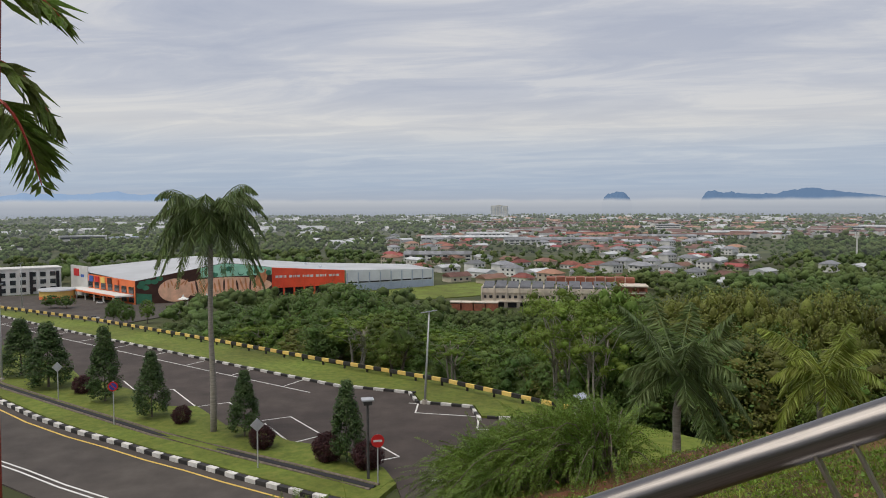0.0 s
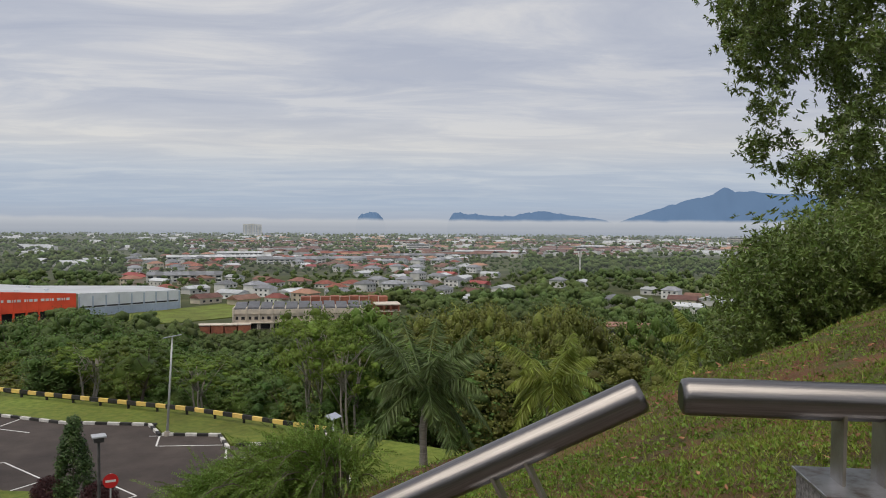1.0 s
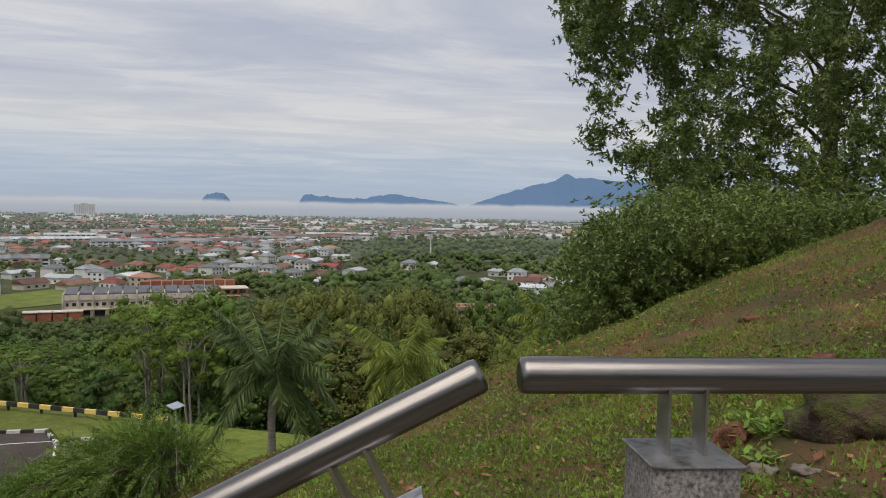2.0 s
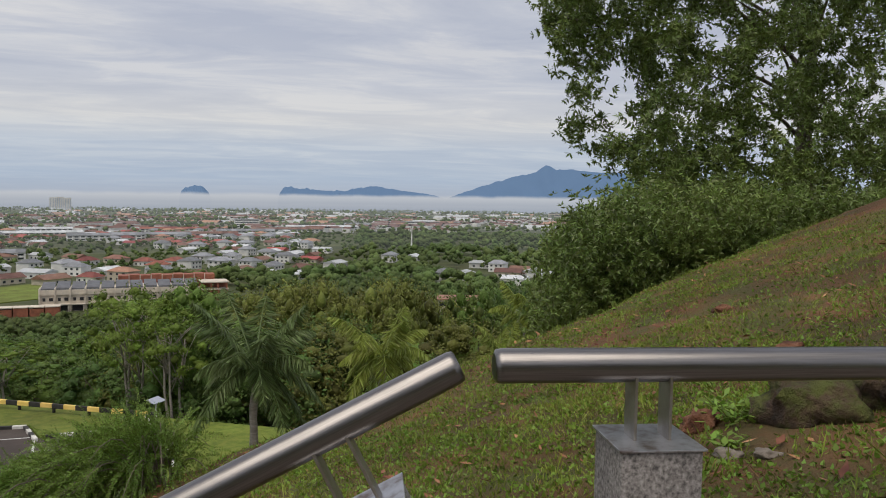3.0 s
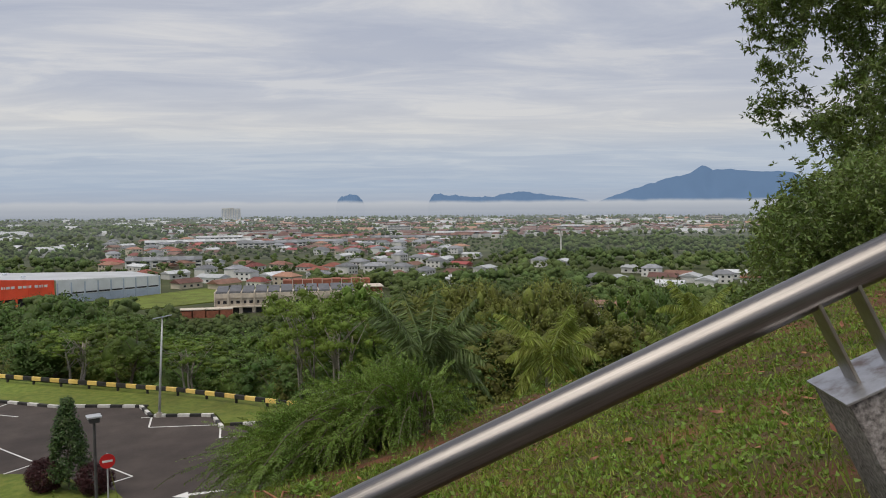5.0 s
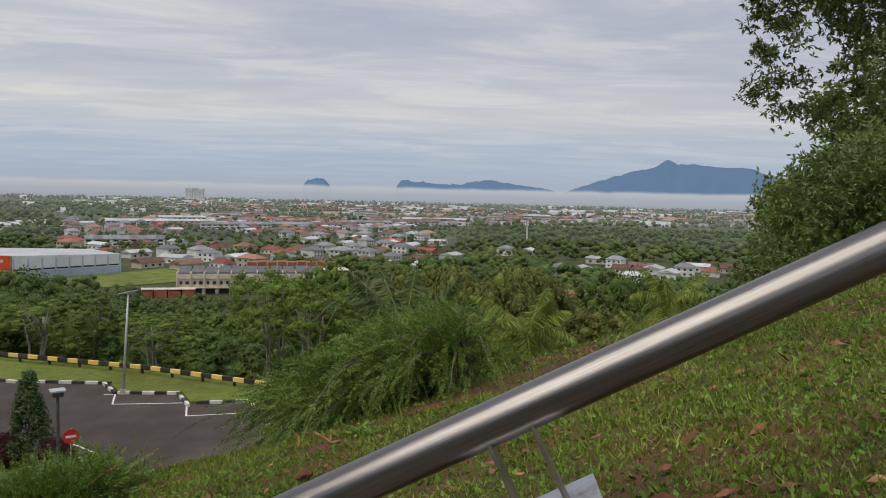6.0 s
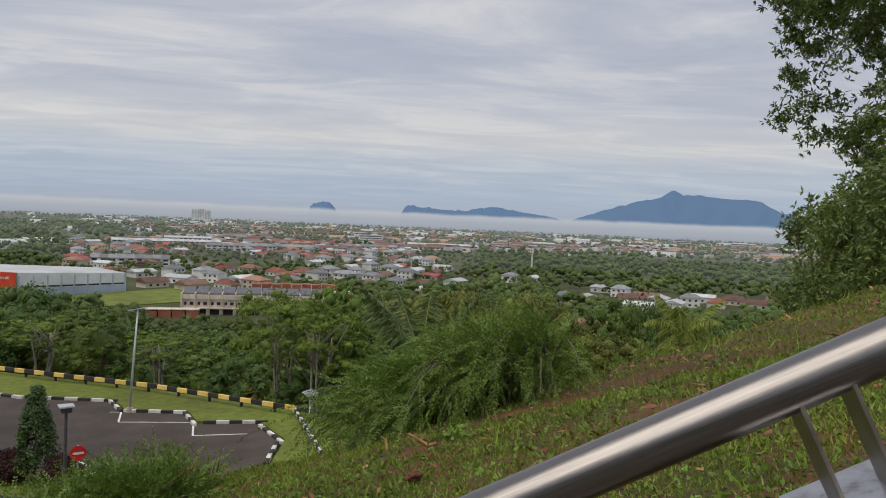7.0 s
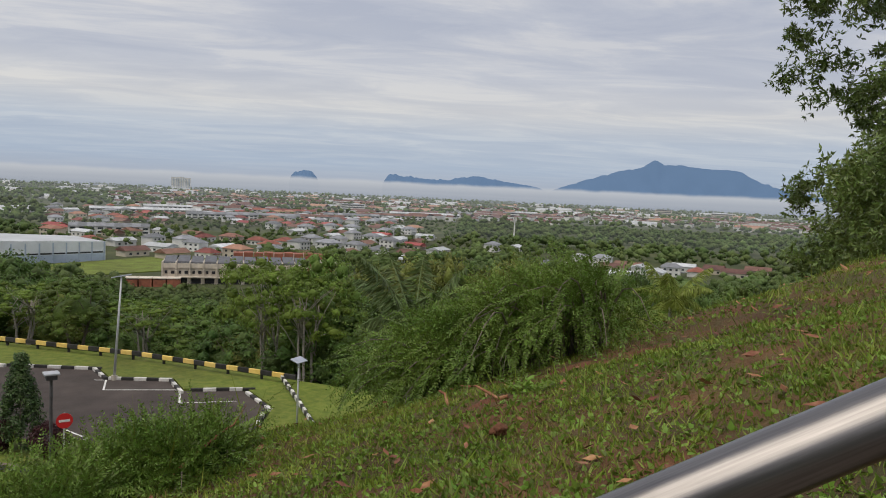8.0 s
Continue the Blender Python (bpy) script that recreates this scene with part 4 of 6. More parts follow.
sq_box("landing", -7.0, -0.42, -1.6, 1.75, 10.6, 12.02, M["stone_pave"], stairs)
for i in range(34):
    z = 12.02 - 0.17 * (i + 1)
    sq_box("step", -0.42 + 0.337 * i, -0.42 + 0.337 * (i + 1), -1.6, 1.75, z - 0.7, z, M["stone_pave"], stairs)
sq_box("coping", -7.0, -0.40, 1.752, 2.03, 11.2, 12.58, M["stone_pave"], stairs)
for i in range(20):
    s0 = -0.62 + 0.55 * i
    sq_box("side_wall", s0, s0 + 0.546, 1.752, 2.0, 10.0 - 0.5 * i * 0.5, min(12.45 - 0.29 * (s0 + 0.55) - 0.26 - 0.08, 12.5), M["stone_pave"], stairs)
sq_box("side_wall", -7.0, 11.0, -1.95, -1.602, 5.0, 11.2, M["concrete"], stairs)
flank = grid_mesh("hillside_behind", np.linspace(-30, 34, 65), np.linspace(-45, -1.96, 40), lambda s, q: 12.3 - 0.29 * s + np.where(s > 5, -0.12 * (s - 5), 0) + 0.02 * q, M["turf"], sq_xy)
tagged(flank, "grassy hillside across the stairs", "ground", kind="structure")


# ---- plants on the slope ----
# bare earth: place down and across the slope, half length, half width
BARE = [(1.5, 4.82, 0.55, 0.20), (1.06, 5.02, 0.40, 0.16), (0.6, 5.25, 0.45, 0.13), (-1.62, 2.78, 0.28, 0.22), (1.93, 4.25, 0.16, 0.12), (-2.4, 5.9, 0.5, 0.25), (-3.1, 6.1, 0.4, 0.2), (0.9, 4.0, 0.22, 0.09), (2.2, 3.3, 0.16, 0.07), (-0.9, 4.4, 0.3, 0.1)]


def weeds(name, seed, n, box, size, width, mat, label, lean=0.5, shape=None):
    """Blades or small leaves all over a stretch of the slope; box: s0, s1, q0, q1."""
    rng = np.random.default_rng(seed)
    s, q = rng.uniform(box[0], box[1], n), rng.uniform(box[2], box[3], n)
    keep = np.array([noise.noise(Vector((a * 1.1, b * 1.1, seed))) + 0.5 * noise.noise(Vector((a * 3.7, b * 3.7, seed))) for a, b in zip(s, q)]) > rng.uniform(-0.62, 0.32, n)
    for bs, bq, rs, rq in BARE:
        keep &= ((s - bs) / rs) ** 2 + ((q - bq) / rq) ** 2 > rng.uniform(0.0, 1.8, n)
    s, q = s[keep], q[keep]
    x, y = sq_xy(s, q)
    nz = np.array([noise.noise(Vector((a * 1.3, b * 1.3, 0))) * 0.05 + noise.noise(Vector((a * 4.5, b * 4.5, 3))) * 0.022 for a, b in zip(s, q)])
    pos = np.stack([x, y, hill_z(s, q) + nz - 0.006], 1)
    along = unit(np.stack([rng.normal(size=len(s)) * lean, rng.normal(size=len(s)) * lean, np.ones(len(s))], 1))
    side = unit(np.cross(along, rng.normal(size=along.shape)))
    ln = size * rng.uniform(0.45, 1.4, len(s))
    ob = mesh_fast(name, leaf_quads(pos, along, side, ln, width * rng.uniform(0.7, 1.3, len(s))), 4, mat)
    return tagged(ob, label, "grass", kind="stuff")


weeds("grass", 21, 140000, (-5.5, 5.5, 2.03, 9.0), 0.038, 0.0048, M["grass_blade"], "short rough grass on the slope", 0.7)
weeds("grass", 22, 70000, (-2.5, 4.2, 2.02, 5.4), 0.036, 0.004, M["grass_blade"], "short rough grass near the handrail", 0.7)
weeds("dry_grass", 27, 60000, (-5.5, 5.5, 2.03, 9.0), 0.036, 0.004, M["dry_blade"], "dry brown grass and thatch on the slope", 1.3)
weeds("creeping_weeds", 23, 90000, (-5.0, 5.5, 2.03, 8.8), 0.026, 0.019, M["weed_leaf"], "low creeping weeds among the grass", 1.3)
weeds("creeping_weeds", 25, 80000, (-2.5, 4.2, 2.02, 5.0), 0.023, 0.015, M["weed_leaf"], "low creeping weeds near the handrail", 1.4)
weeds("grass_tufts", 26, 5000, (-4.5, 5.5, 2.03, 8.5), 0.10, 0.006, M["grass_blade"], "loose grass tufts on the slope", 0.55)
weeds("tall_grass", 24, 260, (3.0, 4.4, 3.9, 4.9), 0.30, 0.008, M["grass_blade"], "tall grass blades on the edge of the slope", 0.22)


def litter(seed, n):
    rng = np.random.default_rng(seed)
    s, q = rng.uniform(-4.5, 4.5, n), rng.uniform(2.1, 8.5, n)
    x, y = sq_xy(s, q)
    pos = np.stack([x, y, hill_z(s, q) + 0.022], 1)
    a = rng.uniform(0, 6.28, n)
    along = unit(np.stack([np.cos(a), np.sin(a), rng.normal(size=n) * 0.25], 1))
    side = unit(np.cross(along, np.array([0, 0, 1.0])) + rng.normal(size=along.shape) * 0.35)
    ln = rng.uniform(0.025, 0.085, n)
    return tagged(mesh_fast("fallen_leaves", leaf_quads(pos, along, side, ln, ln * 0.38), 4, M["dead_leaf"]), "brown fallen leaves on the slope", "leaves", kind="stuff")


litter(31, 1300)


def feathery_bush(name, middle, seed, half, depth, h, branches, sweep, reach, label):
    """A bush of arching sprays set with fine leaflets, rooted along a line across the slope; sweep: how far the sprays lean over."""
    rng = np.random.default_rng(seed)
    u2, f2 = np.array([0.812, -0.583, 0]), np.array([0.583, 0.812, 0])
    ms, mq = np.array(middle) @ SD, np.array(middle) @ QD
    base = np.array([*middle, float(hill_z(ms, mq))])
    t = thing(name, base, label, "bush")
    quads, stems = [], []
    for i in range(branches):
        e = rng.uniform(-1, 1)
        foot = u2 * e * half + f2 * rng.uniform(-1, 1) * depth * 0.5
        xy = base[:2] + foot[:2]
        foot[2] = float(hill_z(xy @ SD, xy @ QD)) - base[2] - 0.01
        k = rng.uniform(0.15, 1.0)
        lean = -u2 * sweep * k * rng.uniform(0.5, 1.2) + u2 * max(e, 0) ** 2 * sweep * rng.uniform(0, 0.9)
        spread = f2 * rng.normal() * depth * 0.8 + u2 * rng.normal() * reach * 0.4
        top = h * rng.uniform(0.45, 1.05) * (1 - 0.22 * abs(e) ** 3)
        mid = foot + (lean + spread) * 0.35 + np.array([0, 0, top * 1.55])
        tip = foot + lean + spread + np.array([0, 0, top * rng.uniform(0.35, 0.95)])
        pts = [foot * (1 - w) ** 2 + 2 * w * (1 - w) * mid + tip * w * w for w in np.linspace(0, 1, 7)]
        if i % 3 == 0:
            stems.append(tube(pts, [0.008 * (1.1 - j / 7) for j in range(7)], 4))
        P = np.array(pts)
        for twig in range(6):
            u0 = 0.16 + 0.83 * (twig + rng.uniform()) / 6
            j = min(int(u0 * 6), 5)
            st = P[j] + (P[j + 1] - P[j]) * (u0 * 6 - j)
            d = unit(unit(P[j + 1] - P[j]) * 1.2 + rng.normal(size=3) * 0.36)
            ln = rng.uniform(0.16, 0.36)
            n = 19
            w = np.repeat(np.linspace(0.05, 1, n), 2)
            pos = st + d * (w * ln)[:, None] + np.array([0, 0, -0.3]) * (w ** 2 * ln)[:, None] * 0.5
            sd = unit(np.cross(d, rng.normal(size=3)))
            sgn = np.tile([1, -1], n)[:, None]
            al = unit(sd * sgn * 0.8 + d * 0.75 + rng.normal(size=(2 * n, 3)) * 0.2)
            wd = unit(np.cross(al, np.cross(sd, d) + rng.normal(size=(2 * n, 3)) * 0.4))
            quads.append(leaf_quads(pos, al, wd, 0.030 * (1.15 - 0.7 * w), np.full(2 * n, 0.0075)))
    mesh_obj("branchwork", *join_tubes(stems), M["bark"], t)
    mesh_fast("foliage", np.concatenate(quads), 4, M["bush_leaf"], t)
    return t


feathery_bush("bush", (2.02, 5.38), 41, 0.52, 0.34, 0.47, 640, 0.62, 0.12, "wide feathery green bush with arching sprays on the slope edge")
feathery_bush("bush", (-0.08, 5.36), 42, 0.30, 0.24, 0.12, 330, 0.06, 0.18, "low leafy bush among tall grass")
feathery_bush("bush", (-0.70, 5.12), 43, 0.34, 0.24, 0.12, 310, 0.06, 0.20, "low leafy bush among tall grass")

pa = palm(51, 3.6, 0.14, 20, 2.6, M["palm_leaf"], "palm with arching grey-green fronds", droop=0.95, ll=0.75, lw=0.055, leaflets=105, shaft=0.5, hang=1.0, rise=(-0.15, 1.7))
pa.location = (13.5, 23.56, 3.6)
pb = palm(52, 3.0, 0.13, 17, 2.5, M["palm_leaf_yellow"], "palm with bright yellow-green drooping fronds", droop=1.05, ll=0.75, lw=0.055, leaflets=100, shaft=0.5, hang=1.0, rise=(-0.35, 1.5))
pb.location = (21.0, 25.7, 3.3)
put(pb, 32.6, 27.3, 3.9, 1.3, 0.95)
put(pb, 29.5, 26.0, 2.9, 2.3, 0.8)


def red_palm():
    """The near palm with red stems, of which only hanging fronds come into view."""
    rng = np.random.default_rng(61)
    t = thing("sealing_wax_palm", (-1.36, 3.85, 10.45), "palm with a red stem and dark green fronds", "palm tree")
    mesh_obj("stem", *tube([(0.0, 0, -0.6), (0.03, 0, 2.4), (0.12, 0.05, 4.6)], [0.05, 0.045, 0.03], 10), M["red_stem"], t, smooth=True)
    for az, rise, ln, dr, h in ((0.15, 0.3, 0.34, 1.2, 3.72), (0.5, 0.1, 0.30, 0.9, 3.5), (-0.5, 0.3, 0.36, 1.4, 3.55), (0.0, 0.7, 0.40, 0.9, 4.0), (2.4, 0.7, 1.2, 0.9, 4.2), (3.6, 0.7, 1.2, 0.9, 4.2), (4.6, 0.6, 1.1, 1.0, 4.1)):
        P, Q = frond_leaves(rng, (0.05, 0, h), az, rise, ln, dr, 34, 0.30, 0.030, 0.35)
        f = mesh_fast("frond", Q, 4, M["leaf_mid"], t)
        mesh_obj("rachis", *tube(P.tolist(), [0.012 * (1.1 - j / 9) for j in range(9)], 5), M["red_stem"], f)
    return t


red_palm()


def broadleaf_near():
    """The tree over the hill's shoulder: a high crown that hangs over a low thicket of its own boughs."""
    rng = np.random.default_rng(71)
    base = Vector((21.5, 8.2, 10.6))
    t = thing("tree", base, "large broadleaf tree with drooping leafy branches on the hill", "tree")
    out, ahead = np.array([0.813, -0.582]), np.array([0.582, 0.813])
    # the crown's edge: bearing (as a slope) against rise, seen from the stairs
    rise = [-0.20, -0.16, -0.107, -0.054, -0.032, -0.004, 0.004, 0.025, 0.058, 0.066, 0.09, 0.12, 0.152, 0.195, 0.24, 0.32, 0.7]
    edge = [0.30, 0.255, 0.286, 0.282, 0.298, 0.318, 0.372, 0.385, 0.365, 0.318, 0.279, 0.295, 0.305, 0.283, 0.270, 0.235, 0.22]
    lumps = []
    while len(lumps) < 1640:
        low = rng.uniform() < 0.30
        dep = rng.uniform(9.3, 12.3) if low else rng.uniform(13.5, 20)
        el = rng.uniform(-0.17, 0.015) if low else rng.uniform(-0.05, 0.55)
        k = np.interp(el, rise, edge) + (0.042 if -0.01 < el < 0.062 else 0.020) + abs(rng.normal()) * 0.018
        lat = k + (0.85 - k) * rng.uniform() ** 1.35
        # two gaps of sky between the tiers of boughs
        near = max(0.0, (0.60 - lat) / 0.25)
        if abs(el - (0.095 + 0.45 * (lat - 0.36))) < 0.013 * near or abs(el - (0.006 + 0.26 * (lat - 0.36))) < 0.010 * near:
            continue
        if not low and noise.noise(Vector((lat * 9, el * 12, dep * 0.35))) < -0.25 - 0.6 * max(0.0, lat - 0.42):
            continue
        xy = out * lat * dep + ahead * dep
        z = 13.5 + el * dep
        if z < float(hill_z(xy @ SD, xy @ QD)) + 0.15:
            continue
        lumps.append(np.array([xy[0], xy[1], z]) - np.array(base))
    tubes = [tube([(0, 0, -1.5), (0.1, 0, 2), (0.3, 0.2, 5), (0.8, 0.2, 8)], [0.4, 0.3, 0.2, 0.08], 10)]
    pos, al = [], []
    for i, p in enumerate(lumps):
        en = Vector(p)
        root = Vector((0, 0.1, float(np.clip(p[2] * 0.8, 0.6, 9))))
        if i % 70 == 0:
            mid = root.lerp(en, 0.55) + Vector((0, 0, 0.8))
            tubes.append(tube([root * (1 - u) ** 2 + mid * 2 * u * (1 - u) + en * u * u for u in np.linspace(0, 1, 7)], [0.055 * (1.08 - j / 6.5) for j in range(7)], 5))
        d = np.array((en - root).normalized())
        for b in range(13 if np.array(p)[:2] @ ahead + np.array(base)[:2] @ ahead < 12.5 else 9):
            dv = unit(d * 0.35 + rng.normal(size=3) * 0.8 + np.array([0, 0, -0.2]))
            ln = rng.uniform(0.15, 0.55)
            for c in range(3):
                o = p + dv * ln * (0.4 + 0.3 * c) + rng.normal(size=3) * 0.04
                pos.append(np.repeat(o[None], 8, 0))
                # a whorl of long leaves spread round the twig's end
                w = np.arange(8) * 0.785 + rng.uniform(0, 6.28)
                e1 = unit(np.cross(dv, rng.normal(size=3)))
                e2 = np.cross(dv, e1)
                al.append(unit(dv * 0.45 + np.cos(w)[:, None] * e1 + np.sin(w)[:, None] * e2 + rng.normal(size=(8, 3)) * 0.25 + np.array([0, 0, -0.22])))
    pos, al = np.concatenate(pos), np.concatenate(al)
    sd = unit(np.cross(al, rng.normal(size=al.shape)))
    away = (pos + np.array(base))[:, :2] @ ahead
    ln = rng.uniform(0.09, 0.17, len(pos)) * np.clip(away / 17, 0.5, 1.0)
    mesh_obj("trunk", *join_tubes(tubes), M["bark"], t, smooth=True)
    mesh_fast("crown", leaf_quads(pos, al, sd, ln, ln * 0.31), 4, M["leaf_near"], t)
    return t


broadleaf_near()


def rock(x, y, z, r, seed, mat, label):
    rng = np.random.default_rng(seed)
    bm = bmesh.new()
    bmesh.ops.create_icosphere(bm, subdivisions=3, radius=1)
    for v in bm.verts:
        n = 1 + 0.55 * noise.noise(v.co * 1.4 + Vector((seed * 3.1, 0, 0))) + 0.3 * noise.noise(v.co * 3.5 + Vector((0, seed, 0)))
        v.co = Vector((v.co.x * r * 1.3 * n, v.co.y * r * n, v.co.z * r * 0.7 * n))
    ob = part("rock", bm, mat, None, smooth=True)
    ob.location = (x, y, z)
    ob.rotation_euler = (0, 0, rng.uniform(0, 6))
    return tagged(ob, label, "rock")


def on_hill(s, q, r, seed, mat, label):
    x, y = sq_xy(s, q)
    return rock(float(x), float(y), float(hill_z(s, q)) + r * 0.2, r, seed, mat, label)


on_hill(-1.52, 3.05, 0.075, 1, M["red_rock"], "rough red-brown rock in the grass")
on_hill(-1.82, 2.80, 0.15, 2, M["mossy_rock"], "mossy dark boulder half buried in the slope")
on_hill(-2.12, 2.72, 0.16, 6, M["mossy_rock"], "mossy dark boulder half buried in the slope")
on_hill(-1.42, 2.62, 0.035, 8, M["stone_pave"], "grey stone beside the granite post")
on_hill(-1.50, 2.52, 0.03, 9, M["stone_pave"], "grey stone beside the granite post")
on_hill(-2.30, 3.75, 0.07, 4, M["red_rock"], "flat brown rock on the slope")
on_hill(-2.85, 5.6, 0.06, 5, M["red_rock"], "small brown rock on the slope")
on_hill(1.9, 3.7, 0.028, 7, M["soil"], "small brown stone in the grass")


def broad_weed(s, q, n, size, seed):
    """A clump of broad-leaved weed."""
    rng = np.random.default_rng(seed)
    x, y = sq_xy(s, q)
    t = thing("broadleaf_weed", (float(x), float(y), float(hill_z(s, q))), "clump of broad green weed leaves on the slope", "weed", "broad-leaved weeds")
    pos = np.stack([rng.normal(size=n) * size, rng.normal(size=n) * size, rng.uniform(0.01, size * 1.1, n)], 1)
    al = unit(np.stack([rng.normal(size=n), rng.normal(size=n), rng.uniform(-0.1, 0.7, n)], 1))
    sd = unit(np.cross(al, np.array([0, 0, 1.0])) + rng.normal(size=(n, 3)) * 0.3)
    ln = rng.uniform(0.025, 0.055, n)
    mesh_fast("foliage", leaf_quads(pos, al, sd, ln, ln * 0.5), 4, M["weed_leaf"], t)
    mesh_obj("stems", *join_tubes([tube([(0, 0, -0.02), tuple(p * 0.6), tuple(p)], [0.003, 0.0025, 0.002], 4) for p in pos[:24]]), M["weed_leaf"], t)
    return t


for i, (ws, wq, n, size) in enumerate(((-1.62, 3.0, 130, 0.07), (-1.80, 2.98, 90, 0.06), (-1.45, 2.72, 40, 0.04), (-2.35, 2.75, 110, 0.07), (1.75, 4.35, 90, 0.06))):
    broad_weed(ws, wq, n, size, 500 + i)


def dry_stick(s, q, turn, ln, rise, seed):
    """A bent dead twig lying on the slope."""
    rng = np.random.default_rng(seed)
    x, y = sq_xy(s, q)
    d = np.array([math.cos(turn), math.sin(turn), rise])
    P = [np.array([float(x), float(y), float(hill_z(s, q)) + 0.03]) + d * ln * k + rng.normal(size=3) * 0.012 * ln * 4 for k in np.linspace(0, 1, 6)]
    o = np.array(P[0])
    ob = mesh_obj("dry_stick", *tube([tuple(a - o) for a in P], [0.009, 0.008, 0.007, 0.006, 0.004, 0.002], 6), M["dead_leaf"], smooth=True)
    ob.location = tuple(o)
    return tagged(ob, "bent brown dead stick lying in the grass", "stick", "dead sticks")


for i, (ss, qq, tn, ln, rz) in enumerate(((1.95, 4.3, 0.6, 0.28, -0.1), (1.85, 4.2, 2.2, 0.2, 0.15), (2.1, 4.4, 1.2, 0.18, 0.1), (3.25, 3.9, 0.4, 0.55, 0.35))):
    dry_stick(ss, qq, tn, ln, rz, 600 + i)
stub = part("marker_stub", box_bm(0.13, 0.13, 0.3, z=-0.2, bevel=0.02), M["stone_pave"], None)
stub.matrix_world = Matrix.Translation((1.1, 3.15, 11.72)) @ Matrix.Rotation(0.5, 4, "Z") @ Matrix.Rotation(0.3, 4, "Y")
tagged(stub, "weathered concrete marker stub in the grass", "marker")


def soil_patch(s, q, rs, rq, seed):
    """A thin uneven skin of bare earth over the turf."""
    vs, fs = [], []
    for i in range(8):
        for k in range(20):
            a, r = 2 * math.pi * k / 20, (i + 0.01) / 7
            w = 1 + 0.3 * math.sin(3 * a + seed) + 0.2 * math.sin(7 * a)
            S, Q = s + rs * r * w * math.cos(a), q + rq * r * w * math.sin(a)
            x, y = sq_xy(S, Q)
            n = noise.noise(Vector((S * 1.3, Q * 1.3, 0))) * 0.05 + noise.noise(Vector((S * 4.5, Q * 4.5, 3))) * 0.022
            vs.append((float(x), float(y), float(hill_z(S, Q)) + n + 0.014 * (1 - r) - 0.004))
    for i in range(7):
        for k in range(20):
            fs.append((i * 20 + k, (i + 1) * 20 + k, (i + 1) * 20 + (k + 1) % 20, i * 20 + (k + 1) % 20))
    ob = mesh_obj("bare_soil", vs, fs, M["soil"], smooth=True)
    return tagged(ob, "patch of bare red soil on the slope", "soil", kind="structure")


for i, (bs, bq, rs, rq) in enumerate(BARE[:2] + BARE[4:5]):
    soil_patch(bs, bq, rs * 0.6, rq * 0.6, i + 1)


# ---- woods below the terrace ----
T = [make_tree("tree", 101, 5.2, 4.6, 4.4, 76, 0.95, 72, 0.24, M["leaf_dark"], "dense round-crowned dark green tree"),
     make_tree("tree", 102, 6.6, 4.2, 5.4, 74, 0.85, 70, 0.22, M["leaf_mid"], "tall leafy green tree", stems=2),
     make_tree("tree", 103, 5.2, 5.0, 4.6, 92, 0.75, 72, 0.19, M["leaf_olive"], "broad olive-green tree with a domed crown", "dome"),
     make_tree("tree", 104, 8.0, 4.4, 2.6, 64, 0.90, 62, 0.20, M["leaf_bright"], "spreading bright green tree with an airy crown", "tiers", stems=3, trunk_r=0.16, bark="palm_bark")]


def wood(k, x, y, top, s):
    """Tree kind k whose crown reaches the height top."""
    full = (9.6, 12.1, 9.9, 10.6)[k]
    g = float(ground_z(x, y))
    return put(T[k], x, y, g, (x * 7 + y * 3) % 6.28, s, max((top - g) / full, 0.5))


for i, t in enumerate(T):
    t.location = ((24, 66), (32, 62), (42, 62), (36, 56))[i] + (float(ground_z(*((24, 66), (32, 62), (42, 62), (36, 56))[i])),)
rng = np.random.default_rng(9)
# the belt behind the barrier
for i in range(185):
    along = rng.uniform(-62, 80)
    d = 4.5 + 85 * rng.uniform(0, 1) ** 1.6
    x, y = 18 - 0.639 * along + 0.769 * d, 44 + 0.769 * along + 0.639 * d
    az, dist = math.degrees(math.atan2(x, y)), math.hypot(x, y)
    if az < -7.5 or dist < 50 or (az > 14.5 and az < 24 and d < 14):
        continue
    # the crowns' skyline as seen from the hill
    el = np.interp(az, [-9, -7, -3, 1, 5, 8, 12, 15.5, 18, 20, 22, 25, 28, 32, 37, 45], [-9.6, -8.4, -7.5, -6.6, -6.2, -7.4, -8.8, -9.2, -9.0, -8.2, -7.6, -8.0, -7.0, -7.2, -8.0, -8.0])
    g = float(ground_z(x, y))
    top = 13.5 + dist * math.tan(radians(el - 0.7 - abs(rng.normal()) * 1.3))
    top = min(top, g + 17)
    if top - g < 3.0:
        continue
    k = rng.choice(4, p=[0.40, 0.3, 0.16, 0.14]) if az < 14 else rng.choice(4, p=[0.12, 0.34, 0.4, 0.14])
    wood(int(k), x, y, top, float(np.clip((top - g) / 9, 0.7, 1.25)) * rng.uniform(0.85, 1.15))
